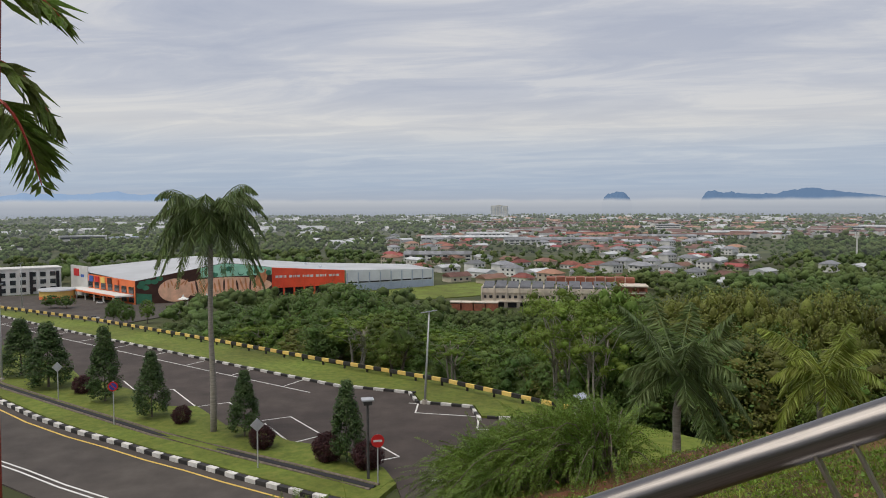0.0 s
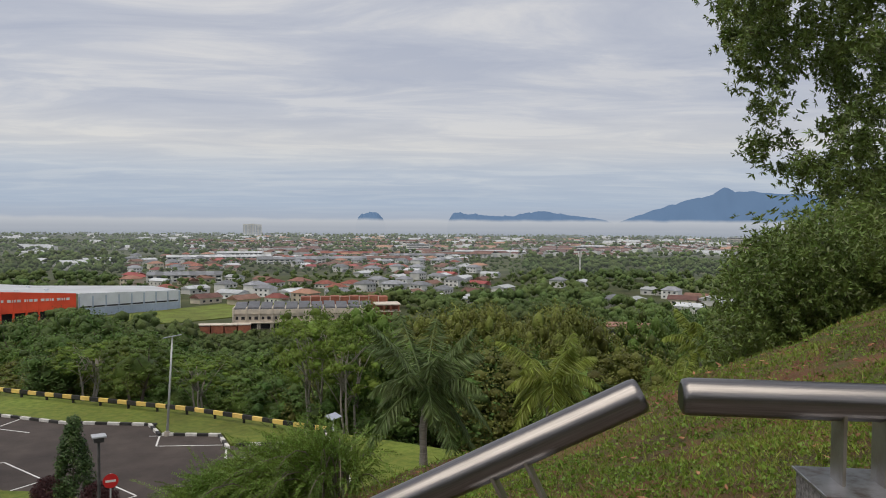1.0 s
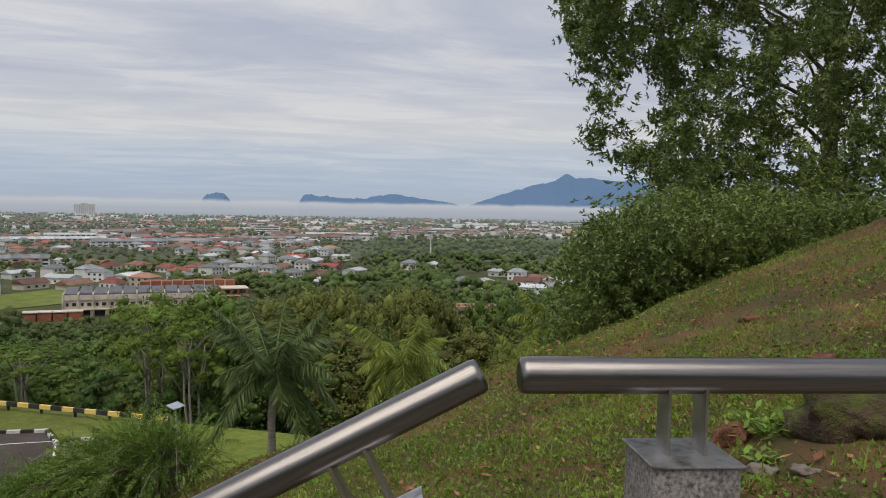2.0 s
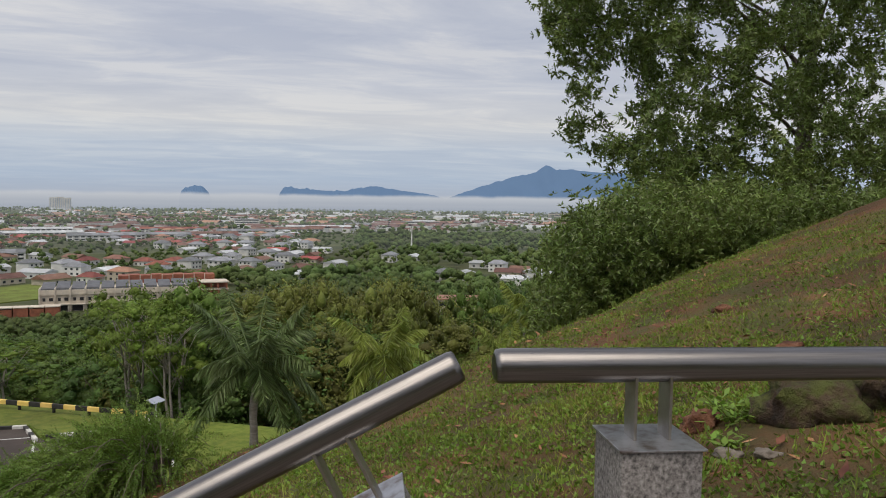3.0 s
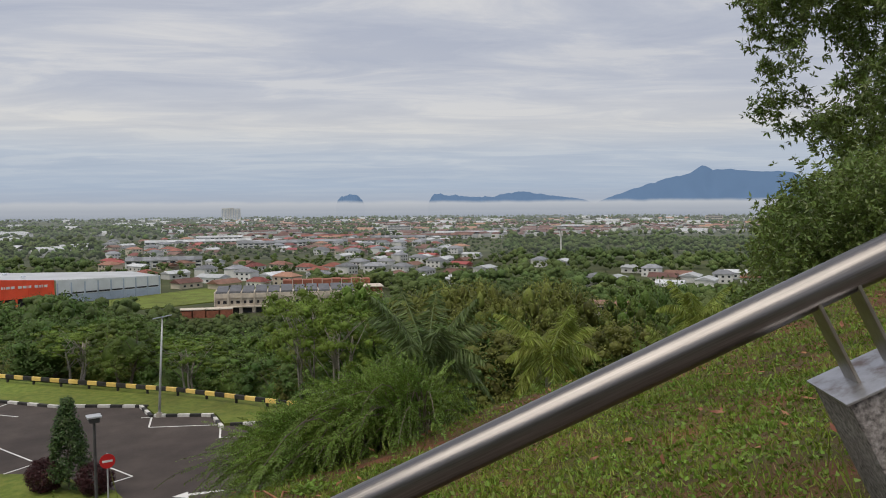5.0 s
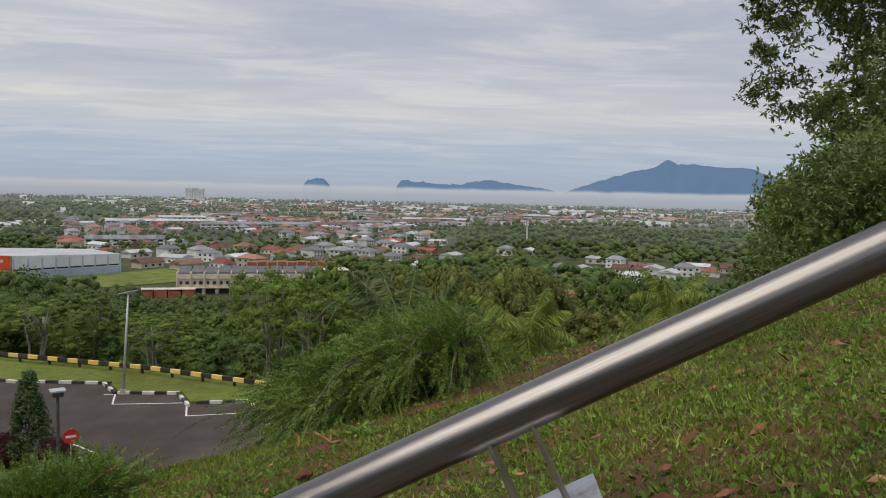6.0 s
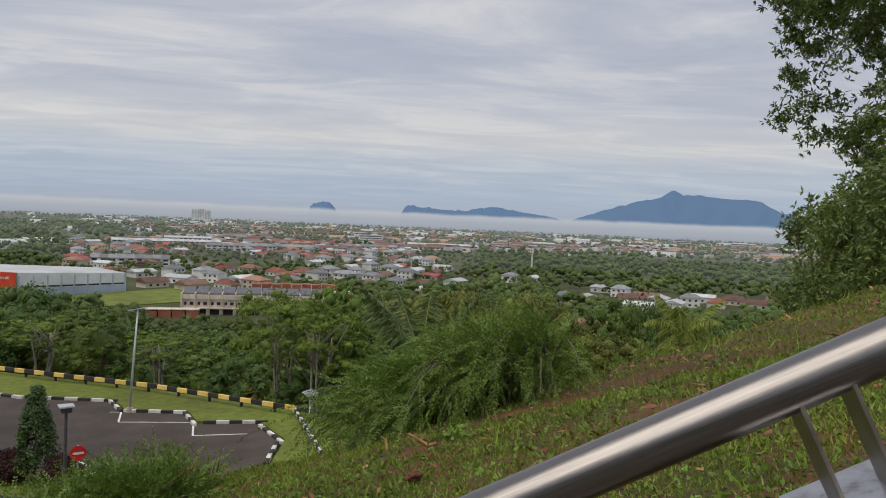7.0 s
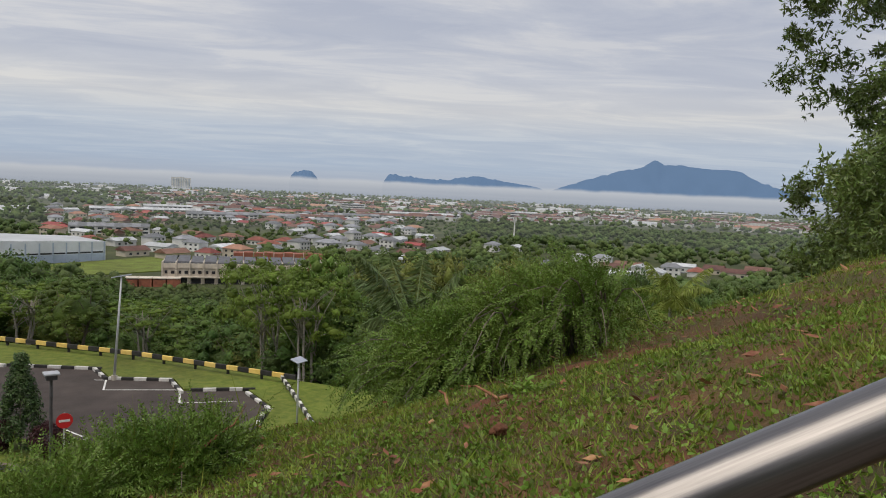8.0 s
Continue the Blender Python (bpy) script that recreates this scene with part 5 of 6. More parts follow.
# the tallest crowns, standing over the belt
for az, dist, el, k, s in ((5.3, 105, -5.9, 0, 1.6), (1.5, 110, -6.3, 0, 1.5), (9.3, 92, -7.5, 0, 1.5), (-2.2, 112, -7.2, 0, 1.5), (7.8, 80, -8.0, 1, 1.6), (22.6, 88, -6.1, 3, 1.6), (24.5, 92, -7.0, 1, 1.4), (32.7, 80, -5.8, 2, 1.6), (29.8, 84, -6.4, 2, 1.4), (36.5, 78, -6.6, 2, 1.5), (40, 80, -6.6, 1, 1.4), (44, 76, -7.0, 2, 1.4), (27.5, 72, -8.4, 1, 1.2), (17.5, 92, -9.2, 1, 1.4), (13.5, 90, -9.0, 0, 1.5), (48, 80, -7.0, 0, 1.4), (52, 76, -7.2, 1, 1.4)):
    x, y = dist * math.sin(radians(az)), dist * math.cos(radians(az))
    wood(k, x, y, 13.5 + dist * math.tan(radians(el)), s)
# trees on the lower lawn beside the terrace
for k, x, y, top, s in ((3, 21, 47, 6.5, 0.7), (1, 23.5, 50, 8.0, 0.8), (3, 19.5, 50, 7.0, 0.7), (2, 34, 50, 7.5, 0.9), (2, 40, 48, 7.5, 1.0), (1, 46, 44, 7.0, 0.9), (0, 52, 46, 6.5, 0.9), (2, 47, 54, 6.0, 1.0), (1, 56, 38, 6.0, 0.9), (0, 60, 45, 4.5, 0.9), (1, 44, 36, 5.0, 0.7), (0, 52, 33, 4.0, 0.7), (1, 62, 34, 3.0, 0.9), (2, 70, 42, 3.0, 1.0)):
    wood(k, x, y, top, s)
# unseen trees added on the rise behind the stairs to darken the rail's reflections
for i in range(12):
    a = rng.uniform(3.0, 5.6)
    x, y = 16 * math.cos(a) * rng.uniform(0.75, 1.5), 16 * math.sin(a) * rng.uniform(0.75, 1.5)
    put(T[i % 3], x, y, 11.0, i, 0.8)


# ---- the plain: woodland, houses, town ----
def polar(az, d):
    return d * math.sin(radians(az)), d * math.cos(radians(az))


TAKEN = [(-95, 455, 70), (-30, 455, 75), (40, 480, 75), (110, 372, 42), (150, 345, 42), (172, 338, 28), (118, 356, 40), (190, 385, 25), (-145, 500, 35), (-85, 395, 50), (388, 318, 62), (430, 308, 48), (382, 382, 30), (232, 229, 26), (212, 208, 20), (360, 290, 40)]


def free(x, y):
    return all(math.hypot(x - a, y - b) > r for a, b, r in TAKEN)


def far_trees(seed, count, azr, dr, h, lobes, level, keep, mat, label, sprays=0, size=0.8):
    """Many far trees, each of several ragged lobes, as one mesh."""
    rng = np.random.default_rng(seed)
    d = np.sqrt(rng.uniform(dr[0] ** 2, dr[1] ** 2, count))
    a = rng.uniform(*azr, count)
    cs, sp, ax = [], [], []
    for az, dist in zip(a, d):
        x, y = polar(az, dist)
        if keep(az, dist, noise.noise(Vector((x * 0.006, y * 0.006, seed)))) and free(x, y):
            hh = h * rng.uniform(0.6, 1.35) * (0.65 if estate(az, dist) else 1)
            z = float(ground_z(x, y))
            for e in range(lobes):
                w = rng.uniform(0, 6.28)
                o = hh * 0.34 * (e > 0) * rng.uniform(0.7, 1.1)
                cs.append((x + o * math.cos(w), y + o * math.sin(w), z + hh * (0.62 if e == 0 else rng.uniform(0.35, 0.85))))
                sp.append(hh * (0.38 if e == 0 else rng.uniform(0.17, 0.27)))
                ax.append((x, y, z + hh * 0.2))
    cs, sp, ax = np.array(cs), np.array(sp), np.array(ax)
    v, f = lump_masses(rng, cs, sp * (0.8 if sprays else 0.95), level, 0.17, 0.85)
    ob = mesh_tris("far_woods", v, f, mat)
    if sprays:
        mesh_fast("leaf_sprays", shell_leaves(rng, cs, sp, np.repeat(ax, sprays, 0), sprays, size, 0.7), 4, mat, ob)
    return tagged(ob, label, "trees", kind="stuff")


def estate(az, d):
    return 8 < az < 37 and 500 < d < 1250


far_trees(201, 1900, (-8, 66), (150, 520), 9.0, 6, 0, lambda az, d, n: not ((6.5 < az < 15 and d > 385) or (13 < az < 22.5 and d > 215)), M["leaf_far"], "woodland at the foot of the hill", 34, 0.52)
far_trees(205, 420, (12.5, 23), (205, 335), 4.6, 5, 0, lambda az, d, n: True, M["leaf_far"], "low scrub before the building site", 26, 0.42)
far_trees(202, 4300, (-32, 66), (500, 1150), 9.5, 4, 0, lambda az, d, n: ((az * 37.7 + d * 1.3) % 1 < 0.55 if estate(az, d) else n > -0.62), M["leaf_far"], "woodland across the plain", 11, 0.85)
far_trees(203, 7000, (-32, 66), (1100, 2500), 10, 2, 1, lambda az, d, n: n > (-0.02 if az > 12 else -0.35), M["leaf_far"], "distant woodland")
far_trees(204, 6000, (-32, 66), (2400, 4600), 12, 2, 1, lambda az, d, n: n > -0.15, M["leaf_far"], "woodland towards the horizon")


def house(kind, wall, roof, w, l, h, rh, label):
    t = thing("house", (0, 0, 0), label, "house", "houses on the plain")
    part("wall", box_bm(w, l, h), wall, t)
    o = 0.7
    hip = 0.32 if kind == "hip" else 0.0
    vs = [(-w / 2 - o, -l / 2 - o, h), (w / 2 + o, -l / 2 - o, h), (w / 2 + o, l / 2 + o, h), (-w / 2 - o, l / 2 + o, h), (0, -l / 2 - o + hip * l, h + rh), (0, l / 2 + o - hip * l, h + rh)]
    mesh_obj("roof", vs, [(0, 1, 4), (1, 2, 5, 4), (2, 3, 5), (3, 0, 4, 5), (3, 2, 1, 0)], roof, t)
    for sx in (-1, 1):
        for k in range(3):
            for fl in range(1 if h < 5 else 2):
                part("window", box_bm(0.08, 1.6, 1.3, x=sx * w / 2, y=(k - 1) * l * 0.3, z=1.0 + 3 * fl), M["glass"], t)
    part("porch", box_bm(w * 0.5, 3.0, 0.25, y=-l / 2 - 1.2, z=2.7), roof, t)
    return t


kinds = [house("hip", M["white_wall"], ROOFS[0], 11, 14, 3.6, 2.8, "white house with a red tiled hip roof"),
         house("gable", M["cream_wall"], ROOFS[1], 10, 15, 3.6, 2.6, "cream house with a brown tiled roof"),
         house("hip", M["white_wall"], ROOFS[2], 11, 13, 6.2, 2.6, "two-storey white house with a grey roof"),
         house("gable", M["cream_wall"], ROOFS[3], 11, 15, 3.6, 2.2, "cream house with a bright red metal roof"),
         house("gable", M["white_wall"], ROOFS[4], 11, 16, 4.0, 2.0, "white house with a pale metal roof"),
         house("hip", M["cream_wall"], ROOFS[5], 12, 14, 6.2, 2.6, "two-storey cream house with an orange tiled roof")]
rng = np.random.default_rng(14)
spots = []
for row in range(18):
    d = 500 + row * 41
    for az in np.arange(8.5, 36, math.degrees(21 / d)):
        if rng.uniform() < 0.30 or az > 36 - row * 0.25:
            continue
        x, y = polar(az + rng.normal() * 0.1, d + rng.normal() * 7)
        if free(x, y) and noise.noise(Vector((x * 0.006, y * 0.006, 202))) < 0.3:
            spots.append((x, y))
for az, d in ((39.5, 640), (41.2, 655), (45, 500), (48.5, 520), (49.6, 540), (50.4, 525), (51.5, 500), (52.6, 520), (53.5, 560), (54.4, 530), (55.6, 560), (47.7, 560), (46.6, 590), (43.5, 480), (49.0, 470), (57, 540), (58.5, 575)):
    spots.append(polar(az, d))
for i, (x, y) in enumerate(spots):
    k = kinds[int(rng.choice(6, p=[0.16, 0.26, 0.2, 0.1, 0.2, 0.08]))]
    m = Matrix.Translation((x, y, PLAIN)) @ Matrix.Rotation(0.5 + rng.choice([0, 1.57]) + rng.normal() * 0.06, 4, "Z") @ Matrix.Diagonal((rng.uniform(0.85, 1.2), rng.uniform(0.85, 1.2), 1, 1))
    copy_thing(k, m)
for i, k in enumerate(kinds):
    k.location = (*polar(12 + 3.1 * i, 1270), PLAIN)


def terrace_row(az, d, n, turn, roof, label):
    """A row of joined two-storey houses with party gables."""
    x, y = polar(az, d)
    t = thing("terrace_row", (x, y, PLAIN), label, "terraced houses")
    t.rotation_euler = (0, 0, turn)
    for i in range(n):
        X = (i - n / 2) * 7
        part("house_unit", box_bm(6.9, 12, 6.4, x=X), M["white_wall"], t)
        vs = [(X - 3.5, -7, 6.4), (X + 3.5, -7, 6.4), (X + 3.5, 7, 6.4), (X - 3.5, 7, 6.4), (X - 3.5, 0, 9.2), (X + 3.5, 0, 9.2)]
        mesh_obj("roof", vs, [(0, 1, 5, 4), (2, 3, 4, 5), (0, 4, 3), (1, 2, 5), (3, 2, 1, 0)], roof, t)
        for fl in range(2):
            part("window", box_bm(4.2, 0.1, 1.5, x=X, y=-6.05, z=0.9 + 3.1 * fl), M["glass"], t)
    return t


terrace_row(12.2, 700, 9, -0.25, ROOFS[2], "row of white terraced houses with steep grey roofs")
for az, d, n, r in ((14.5, 1090, 20, 4), (19.5, 1010, 12, 2), (22.5, 1030, 14, 2), (26.0, 1050, 13, 1), (16.5, 1240, 14, 4), (29, 1150, 12, 2), (32, 1220, 16, 1), (24, 1230, 14, 0), (34.5, 1350, 18, 4), (37, 1500, 18, 2)):
    terrace_row(az, d, n, radians(-az) + 0.12, ROOFS[r], "long row of white terraced houses")


def town(seed, count, azr, dr, keep, wallm, roofm, size, label):
    """Small far buildings, too many to count."""
    rng = np.random.default_rng(seed)
    W, R = [], []
    for az, d in zip(rng.uniform(*azr, count), np.sqrt(rng.uniform(dr[0] ** 2, dr[1] ** 2, count))):
        x, y = polar(az, d)
        if not keep(az, d, noise.noise(Vector((x * 0.004, y * 0.004, seed)))):
            continue
        w, l, h = size * rng.uniform(0.5, 1.1), size * rng.uniform(0.7, 2.4), rng.uniform(3.5, 8)
        a = 0.5 + rng.choice([0, 1.57])
        c, s = math.cos(a), math.sin(a)
        P = [(x + c * u * l / 2 - s * v * w / 2, y + s * u * l / 2 + c * v * w / 2) for u, v in ((-1, -1), (1, -1), (1, 1), (-1, 1))]
        for i in range(4):
            p, q = P[i], P[(i + 1) % 4]
            W += [(*p, PLAIN), (*q, PLAIN), (*q, PLAIN + h), (*p, PLAIN + h)]
        r0, r1 = ((P[0][0] + P[3][0]) / 2, (P[0][1] + P[3][1]) / 2, PLAIN + h + w * 0.2), ((P[1][0] + P[2][0]) / 2, (P[1][1] + P[2][1]) / 2, PLAIN + h + w * 0.2)
        e = [(*p, PLAIN + h) for p in P]
        R += [e[0], e[1], r1, r0, e[2], e[3], r0, r1]
    t = tagged(new("town"), label, "buildings", kind="stuff")
    mesh_fast("walls", W, 4, wallm, t)
    mesh_fast("roofs", R, 4, roofm, t)
    return t


town(301, 900, (12, 62), (1230, 2400), lambda az, d, n: n < 0.12 and (az < 44 or d > 1500), M["white_wall"], ROOFS[1], 16, "distant town houses with brown roofs")
town(302, 300, (-26, 62), (1500, 3600), lambda az, d, n: n < 0.05, M["white_wall"], ROOFS[4], 26, "distant pale town buildings")
town(303, 160, (16, 60), (1500, 3300), lambda az, d, n: n < 0.1, M["cream_wall"], ROOFS[5], 22, "distant orange-roofed town houses")
town(304, 90, (-26, 8), (900, 1700), lambda az, d, n: n < 0.05, M["white_wall"], ROOFS[4], 20, "scattered white buildings among the woods")


def block_of_flats():
    x, y = polar(16.6, 3310)
    t = thing("tower_block", (x, y, PLAIN), "pale high-rise block of flats on the plain", "tower block")
    t.rotation_euler = (0, 0, radians(-16.6))
    for i, (w, h, X) in enumerate(((24, 55, -26), (26, 57, 0), (24, 54, 26))):
        part("wing", box_bm(w, 18, h, x=X, y=3 * (i % 2)), M["white_wall"], t)
        for c in range(4):
            part("window_strip", box_bm(1.8, 0.3, h - 8, x=X - w * 0.36 + c * w * 0.24, y=-9.1 + 3 * (i % 2), z=4), M["blue_grey_wall"], t)
    part("podium", box_bm(90, 30, 8), M["grey_wall"], t)
    return t


block_of_flats()


def slab_building(az, d, w, h, depth, floors, wall, label, turn=0.0, roof=None):
    x, y = polar(az, d)
    t = thing("building", (x, y, PLAIN), label, "building")
    t.rotation_euler = (0, 0, radians(-az) + turn)
    part("wall", box_bm(w, depth, h), wall, t)
    part("roof", box_bm(w + 1, depth + 1, 0.5, z=h), roof or M["metal_roof"], t)
    for f in range(floors):
        part("window_band", box_bm(w * 0.92, 0.2, h / floors * 0.45, y=-depth / 2 - 0.02, z=h / floors * (f + 0.35)), M["glass"], t)
    return t


slab_building(28.9, 1460, 46, 16, 16, 4, M["white_wall"], "white office block with rows of windows")
slab_building(42.5, 1680, 130, 9, 20, 2, M["white_wall"], "long low white building")
slab_building(-13.2, 1150, 60, 12, 20, 2, M["white_wall"], "white industrial building among the woods")
slab_building(-10.3, 1160, 50, 9, 20, 1, M["white_wall"], "white building with a pale blue roof", roof=M["blue_grey_wall"])
slab_building(45.4, 330, 26, 8.5, 14, 2, M["cream_wall"], "low building with a wide tan metal roof", roof=ROOFS[5])
slab_building(52, 2900, 60, 18, 20, 3, M["cream_wall"], "distant cream building on the plain")
slab_building(56, 2700, 70, 16, 20, 3, M["cream_wall"], "distant cream building on the plain")


def mast(az, d, h):
    x, y = polar(az, d)
    t = thing("mobile_mast", (x, y, PLAIN), "tall white telecom mast with antennas", "mast")
    mesh_obj("pole", *tube([(0, 0, 0), (0, 0, h)], [0.9, 0.55], 10), M["white_wall"], t)
    for z in (0.86, 0.95):
        for a in range(3):
            part("antenna", box_bm(0.6, 0.4, 2.6, x=1.6 * math.cos(a * 2.1), y=1.6 * math.sin(a * 2.1), z=h * z), M["white_wall"], t)
    return t


mast(41.1, 723, 26)


# ---- warehouse store ----
WC, WD = np.array([-72.6, 413.0]), unit(np.array([166.0, 52.0]))
WN = np.array([-WD[1], WD[0]])


def along_wall(s, out=0.0):
    return WC + WD * s - WN * out


store = thing("warehouse_store", (-72.6, 413.0, PLAIN), "huge warehouse store with orange front, mural and red side", "store building")
store.rotation_euler = (0, 0, math.atan2(WD[1], WD[0]))
DEPTH = 78


def wall_strip(name, tops, y, mat, z0=0.0, thick=0.6):
    """An upright wall from (x, height) to (x, height)."""
    vs, fs = [], []
    for x, h in tops:
        vs += [(x, y, z0), (x, y, h), (x, y + thick, z0), (x, y + thick, h)]
    for i in range(len(tops) - 1):
        a, b = 4 * i, 4 * i + 4
        fs += [(a, b, b + 1, a + 1), (b + 2, a + 2, a + 3, b + 3), (a + 1, b + 1, b + 3, a + 3)]
    n = 4 * (len(tops) - 1)
    fs += [(0, 1, 3, 2), (n, n + 2, n + 3, n + 1)]
    return mesh_obj(name, vs, fs, mat, store)


wall_strip("mural_wall", [(0, 12.3), (46, 20.0), (60, 18.4), (72, 16.5)], 0, M["mural_brown"])
wall_strip("red_wall", [(72.2, 16.3), (116, 12.9)], 0.2, M["red_wall"], 4.5)
# back wall of the open bays, with their shade put into its colour
wall_strip("loading_recess", [(72.2, 4.6), (116, 4.6)], 3.0, M["shade_and_black"])
for x in np.linspace(73, 115.4, 8):
    part("pier", box_bm(0.9, 0.9, 4.6, x=x, y=0.5), M["red_wall"], store)
    part("rib", box_bm(0.35, 0.35, 8.0, x=x, y=0.1, z=4.5), M["red_wall"], store)
for i in range(5):
    for k in range(3):
        x = 75 + i * 8 + k * 2.3
        part("window", box_bm(1.7, 0.2, 1.3, x=x, y=0.15, z=10.4 - 0.02 * (x - 72)), M["white_wall"], store)
wall_strip("grey_wall", [(117, 12.6), (176, 11.2)], 0.2, M["grey_wall"], 4.4)
wall_strip("base_wall", [(117, 4.4), (176, 4.4)], 0.1, M["blue_grey_wall"])
for x in np.linspace(117.5, 175.5, 9):
    part("rib", box_bm(0.6, 0.5, 11.0, x=x, y=0.0), M["blue_grey_wall"], store)
for i in range(8):
    part("louvre", box_bm(6.2, 0.15, 0.8, x=121 + i * 7.25, y=0.12, z=4.8), M["shade_and_black"], store)
# roofs, falling away from the parapets
mesh_obj("roof", [(0, 0.5, 11.8), (46, 0.5, 19.5), (72, 0.5, 16.2), (-0.318 * DEPTH, DEPTH, 14.5), (46, DEPTH, 19.5), (72, DEPTH, 17.0), (117, 0.5, 12.7), (117, 60, 13.6), (176, 0.5, 11.2), (176, 34, 11.9)],
         [(0, 1, 4, 3), (1, 2, 5, 4), (2, 6, 7, 5), (6, 8, 9, 7)], M["metal_roof"], store)
part("end_wall", box_bm(0.6, 34, 11.2, x=176, y=17), M["grey_wall"], store)
wall_strip("rear_wall", [(-0.318 * DEPTH, 14.4), (46, 19.4), (72, 16.9), (90, 15.4), (117, 11.5)], DEPTH, M["grey_wall"])
for i in range(14):
    part("roof_vent", box_bm(1.8, 1.8, 1.0, x=16 + (i % 7) * 15, y=14 + 26 * (i // 7), z=13.0 + (3.0 if i % 7 < 3 else 1.2)), M["grey_wall"], store)
# orange front, seen end on
FL = 78
mesh_obj("front_wall", [(0, 0, 0), (0, FL, 0), (0, FL, 13), (0, 0, 12.3), (0.6, 0, 0), (0.6, FL, 0), (0.6, FL, 13), (0.6, 0, 12.3)],
         [(0, 1, 2, 3)[::-1], (4, 5, 6, 7), (3, 2, 6, 7)], M["orange_wall"], store)
part("sign_wall", box_bm(0.8, 22, 17, x=-0.2, y=66), M["white_wall"], store)
part("sign_shape", box_bm(0.2, 7, 4.2, x=-0.7, y=69, z=11), M["sign_red"], store)
part("sign_shape", box_bm(0.2, 4, 1.6, x=-0.7, y=61, z=10.6), M["blue_sign"], store)
for i in range(7):
    for z, h in ((1.0, 2.6), (5.6, 3.4)):
        part("shop_window", box_bm(0.3, 5.0, h, x=-0.2, y=4 + i * 8, z=z), M["glass"], store)
for i, (y, c) in enumerate(((50, "blue_sign"), (43, "sign_red"), (36, "kerb_yellow"), (28, "mural_brown"), (20, "orange_wall"))):
    part("poster", box_bm(0.3, 4.5, 3.2, x=-0.5, y=y, z=9.0), M[c], store)
part("canopy", box_bm(9, 62, 0.8, x=-5, y=32, z=4.3), M["white_wall"], store)
part("canopy_edge", box_bm(0.3, 62, 1.0, x=-9.6, y=32, z=4.2), M["orange_wall"], store)
for i in range(6):
    part("canopy_post", box_bm(0.5, 0.5, 4.3, x=-9, y=4 + i * 11), M["white_wall"], store)


# the front stands askew to the mural wall
for o in store.children:
    if o.name.split(".")[0] in ("front_wall", "sign_wall", "sign_shape", "shop_window", "poster", "canopy", "canopy_edge", "canopy_post"):
        for v in o.data.vertices:
            v.co.x -= 0.318 * v.co.y


def blob(x, z, rx, rz, mat, name, y=-0.06, seg=22, turn=0.0, wob=0.0):
    """A flat painted patch on the mural wall."""
    vs = []
    for k in range(seg):
        a = 2 * math.pi * k / seg
        r = 1 + wob * math.sin(3 * a + x)
        u, v = rx * r * math.cos(a), rz * r * math.sin(a)
        vs.append((x + u * math.cos(turn) - v * math.sin(turn), y, z + u * math.sin(turn) + v * math.cos(turn)))
    return mesh_obj(name, vs, [tuple(range(seg))], mat, store)


# mural: leafy greens, and a long banded tan shape left plain
mesh_obj("painted_patch", [(33, -0.03, 12.5), (72, -0.03, 12.5), (72, -0.03, 16.4), (60, -0.03, 18.2), (46, -0.03, 19.8), (33, -0.03, 17.6)], [(0, 1, 2, 3, 4, 5)], M["mural_mint"], store)
mesh_obj("painted_patch", [(0.5, -0.04, 0.5), (8, -0.04, 0.5), (8, -0.04, 5), (0.5, -0.04, 6)], [(0, 1, 2, 3)], M["mural_green"], store)
mrng = np.random.default_rng(77)
for i in range(16):
    blob(34 + i * 2.3 + mrng.normal(), 13.5 + mrng.uniform(0, 3.2), 1.6, 1.4, M[("mural_mint", "mural_green")[i % 2]], "painted_leaf", -0.06 - 0.004 * i)
for x, z in ((2.5, 9.5), (5, 8.6), (3.4, 11), (6.5, 11.6), (9.5, 11.5), (12, 13.0)):
    blob(x, z, 1.8, 1.3, M["mural_green"], "painted_leaf", -0.05 - 0.001 * x)
blob(46, 7.0, 26, 5.2, M["mural_pale"], "painted_band", -0.07, 40)
blob(20, 6.6, 8.8, 6.2, M["mural_pale"], "painted_round", -0.09, 30)
blob(66, 11, 3.0, 5.2, M["mural_tan"], "painted_band", -0.10, 24, -0.4)
for i in range(17):
    blob(28.5 + i * 2.4, 7.4 + mrng.normal() * 0.5, 0.55, 3.4 + mrng.uniform(-0.6, 1.0), M[("mural_tan", "mural_brown", "mural_tan")[i % 3]], "painted_stripe", -0.12 - 0.002 * i, 10, mrng.normal() * 0.25)
for i in range(7):
    blob(14.5 + i * 1.8, 9.6 + mrng.normal() * 0.6, 0.35, 1.7, M["mural_tan"], "painted_stripe", -0.13 - 0.002 * i, 10, mrng.normal() * 0.4)


def modern_block():
    x, y = -143.0, 489.0
    t = thing("office_building", (x, y, PLAIN), "white three-storey office building with dark window bays", "building")
    t.rotation_euler = (0, 0, 0.42)
    part("wall", box_bm(44, 16, 14.5, x=-8), M["white_wall"], t)
    for c in range(8):
        for f in range(3):
            part("window", box_bm(3.0, 0.4, 2.6, x=-27 + c * 5.2, y=-8.0, z=1.4 + 4.4 * f), M["glass"], t)
    for c in (-29, -18, -2, 12):
        part("fin", box_bm(1.6, 0.8, 13, x=c, y=-8.3), M["shade_and_black"], t)
    part("parapet", box_bm(45, 17, 0.8, x=-8, z=14.5), M["white_wall"], t)
    return t


modern_block()


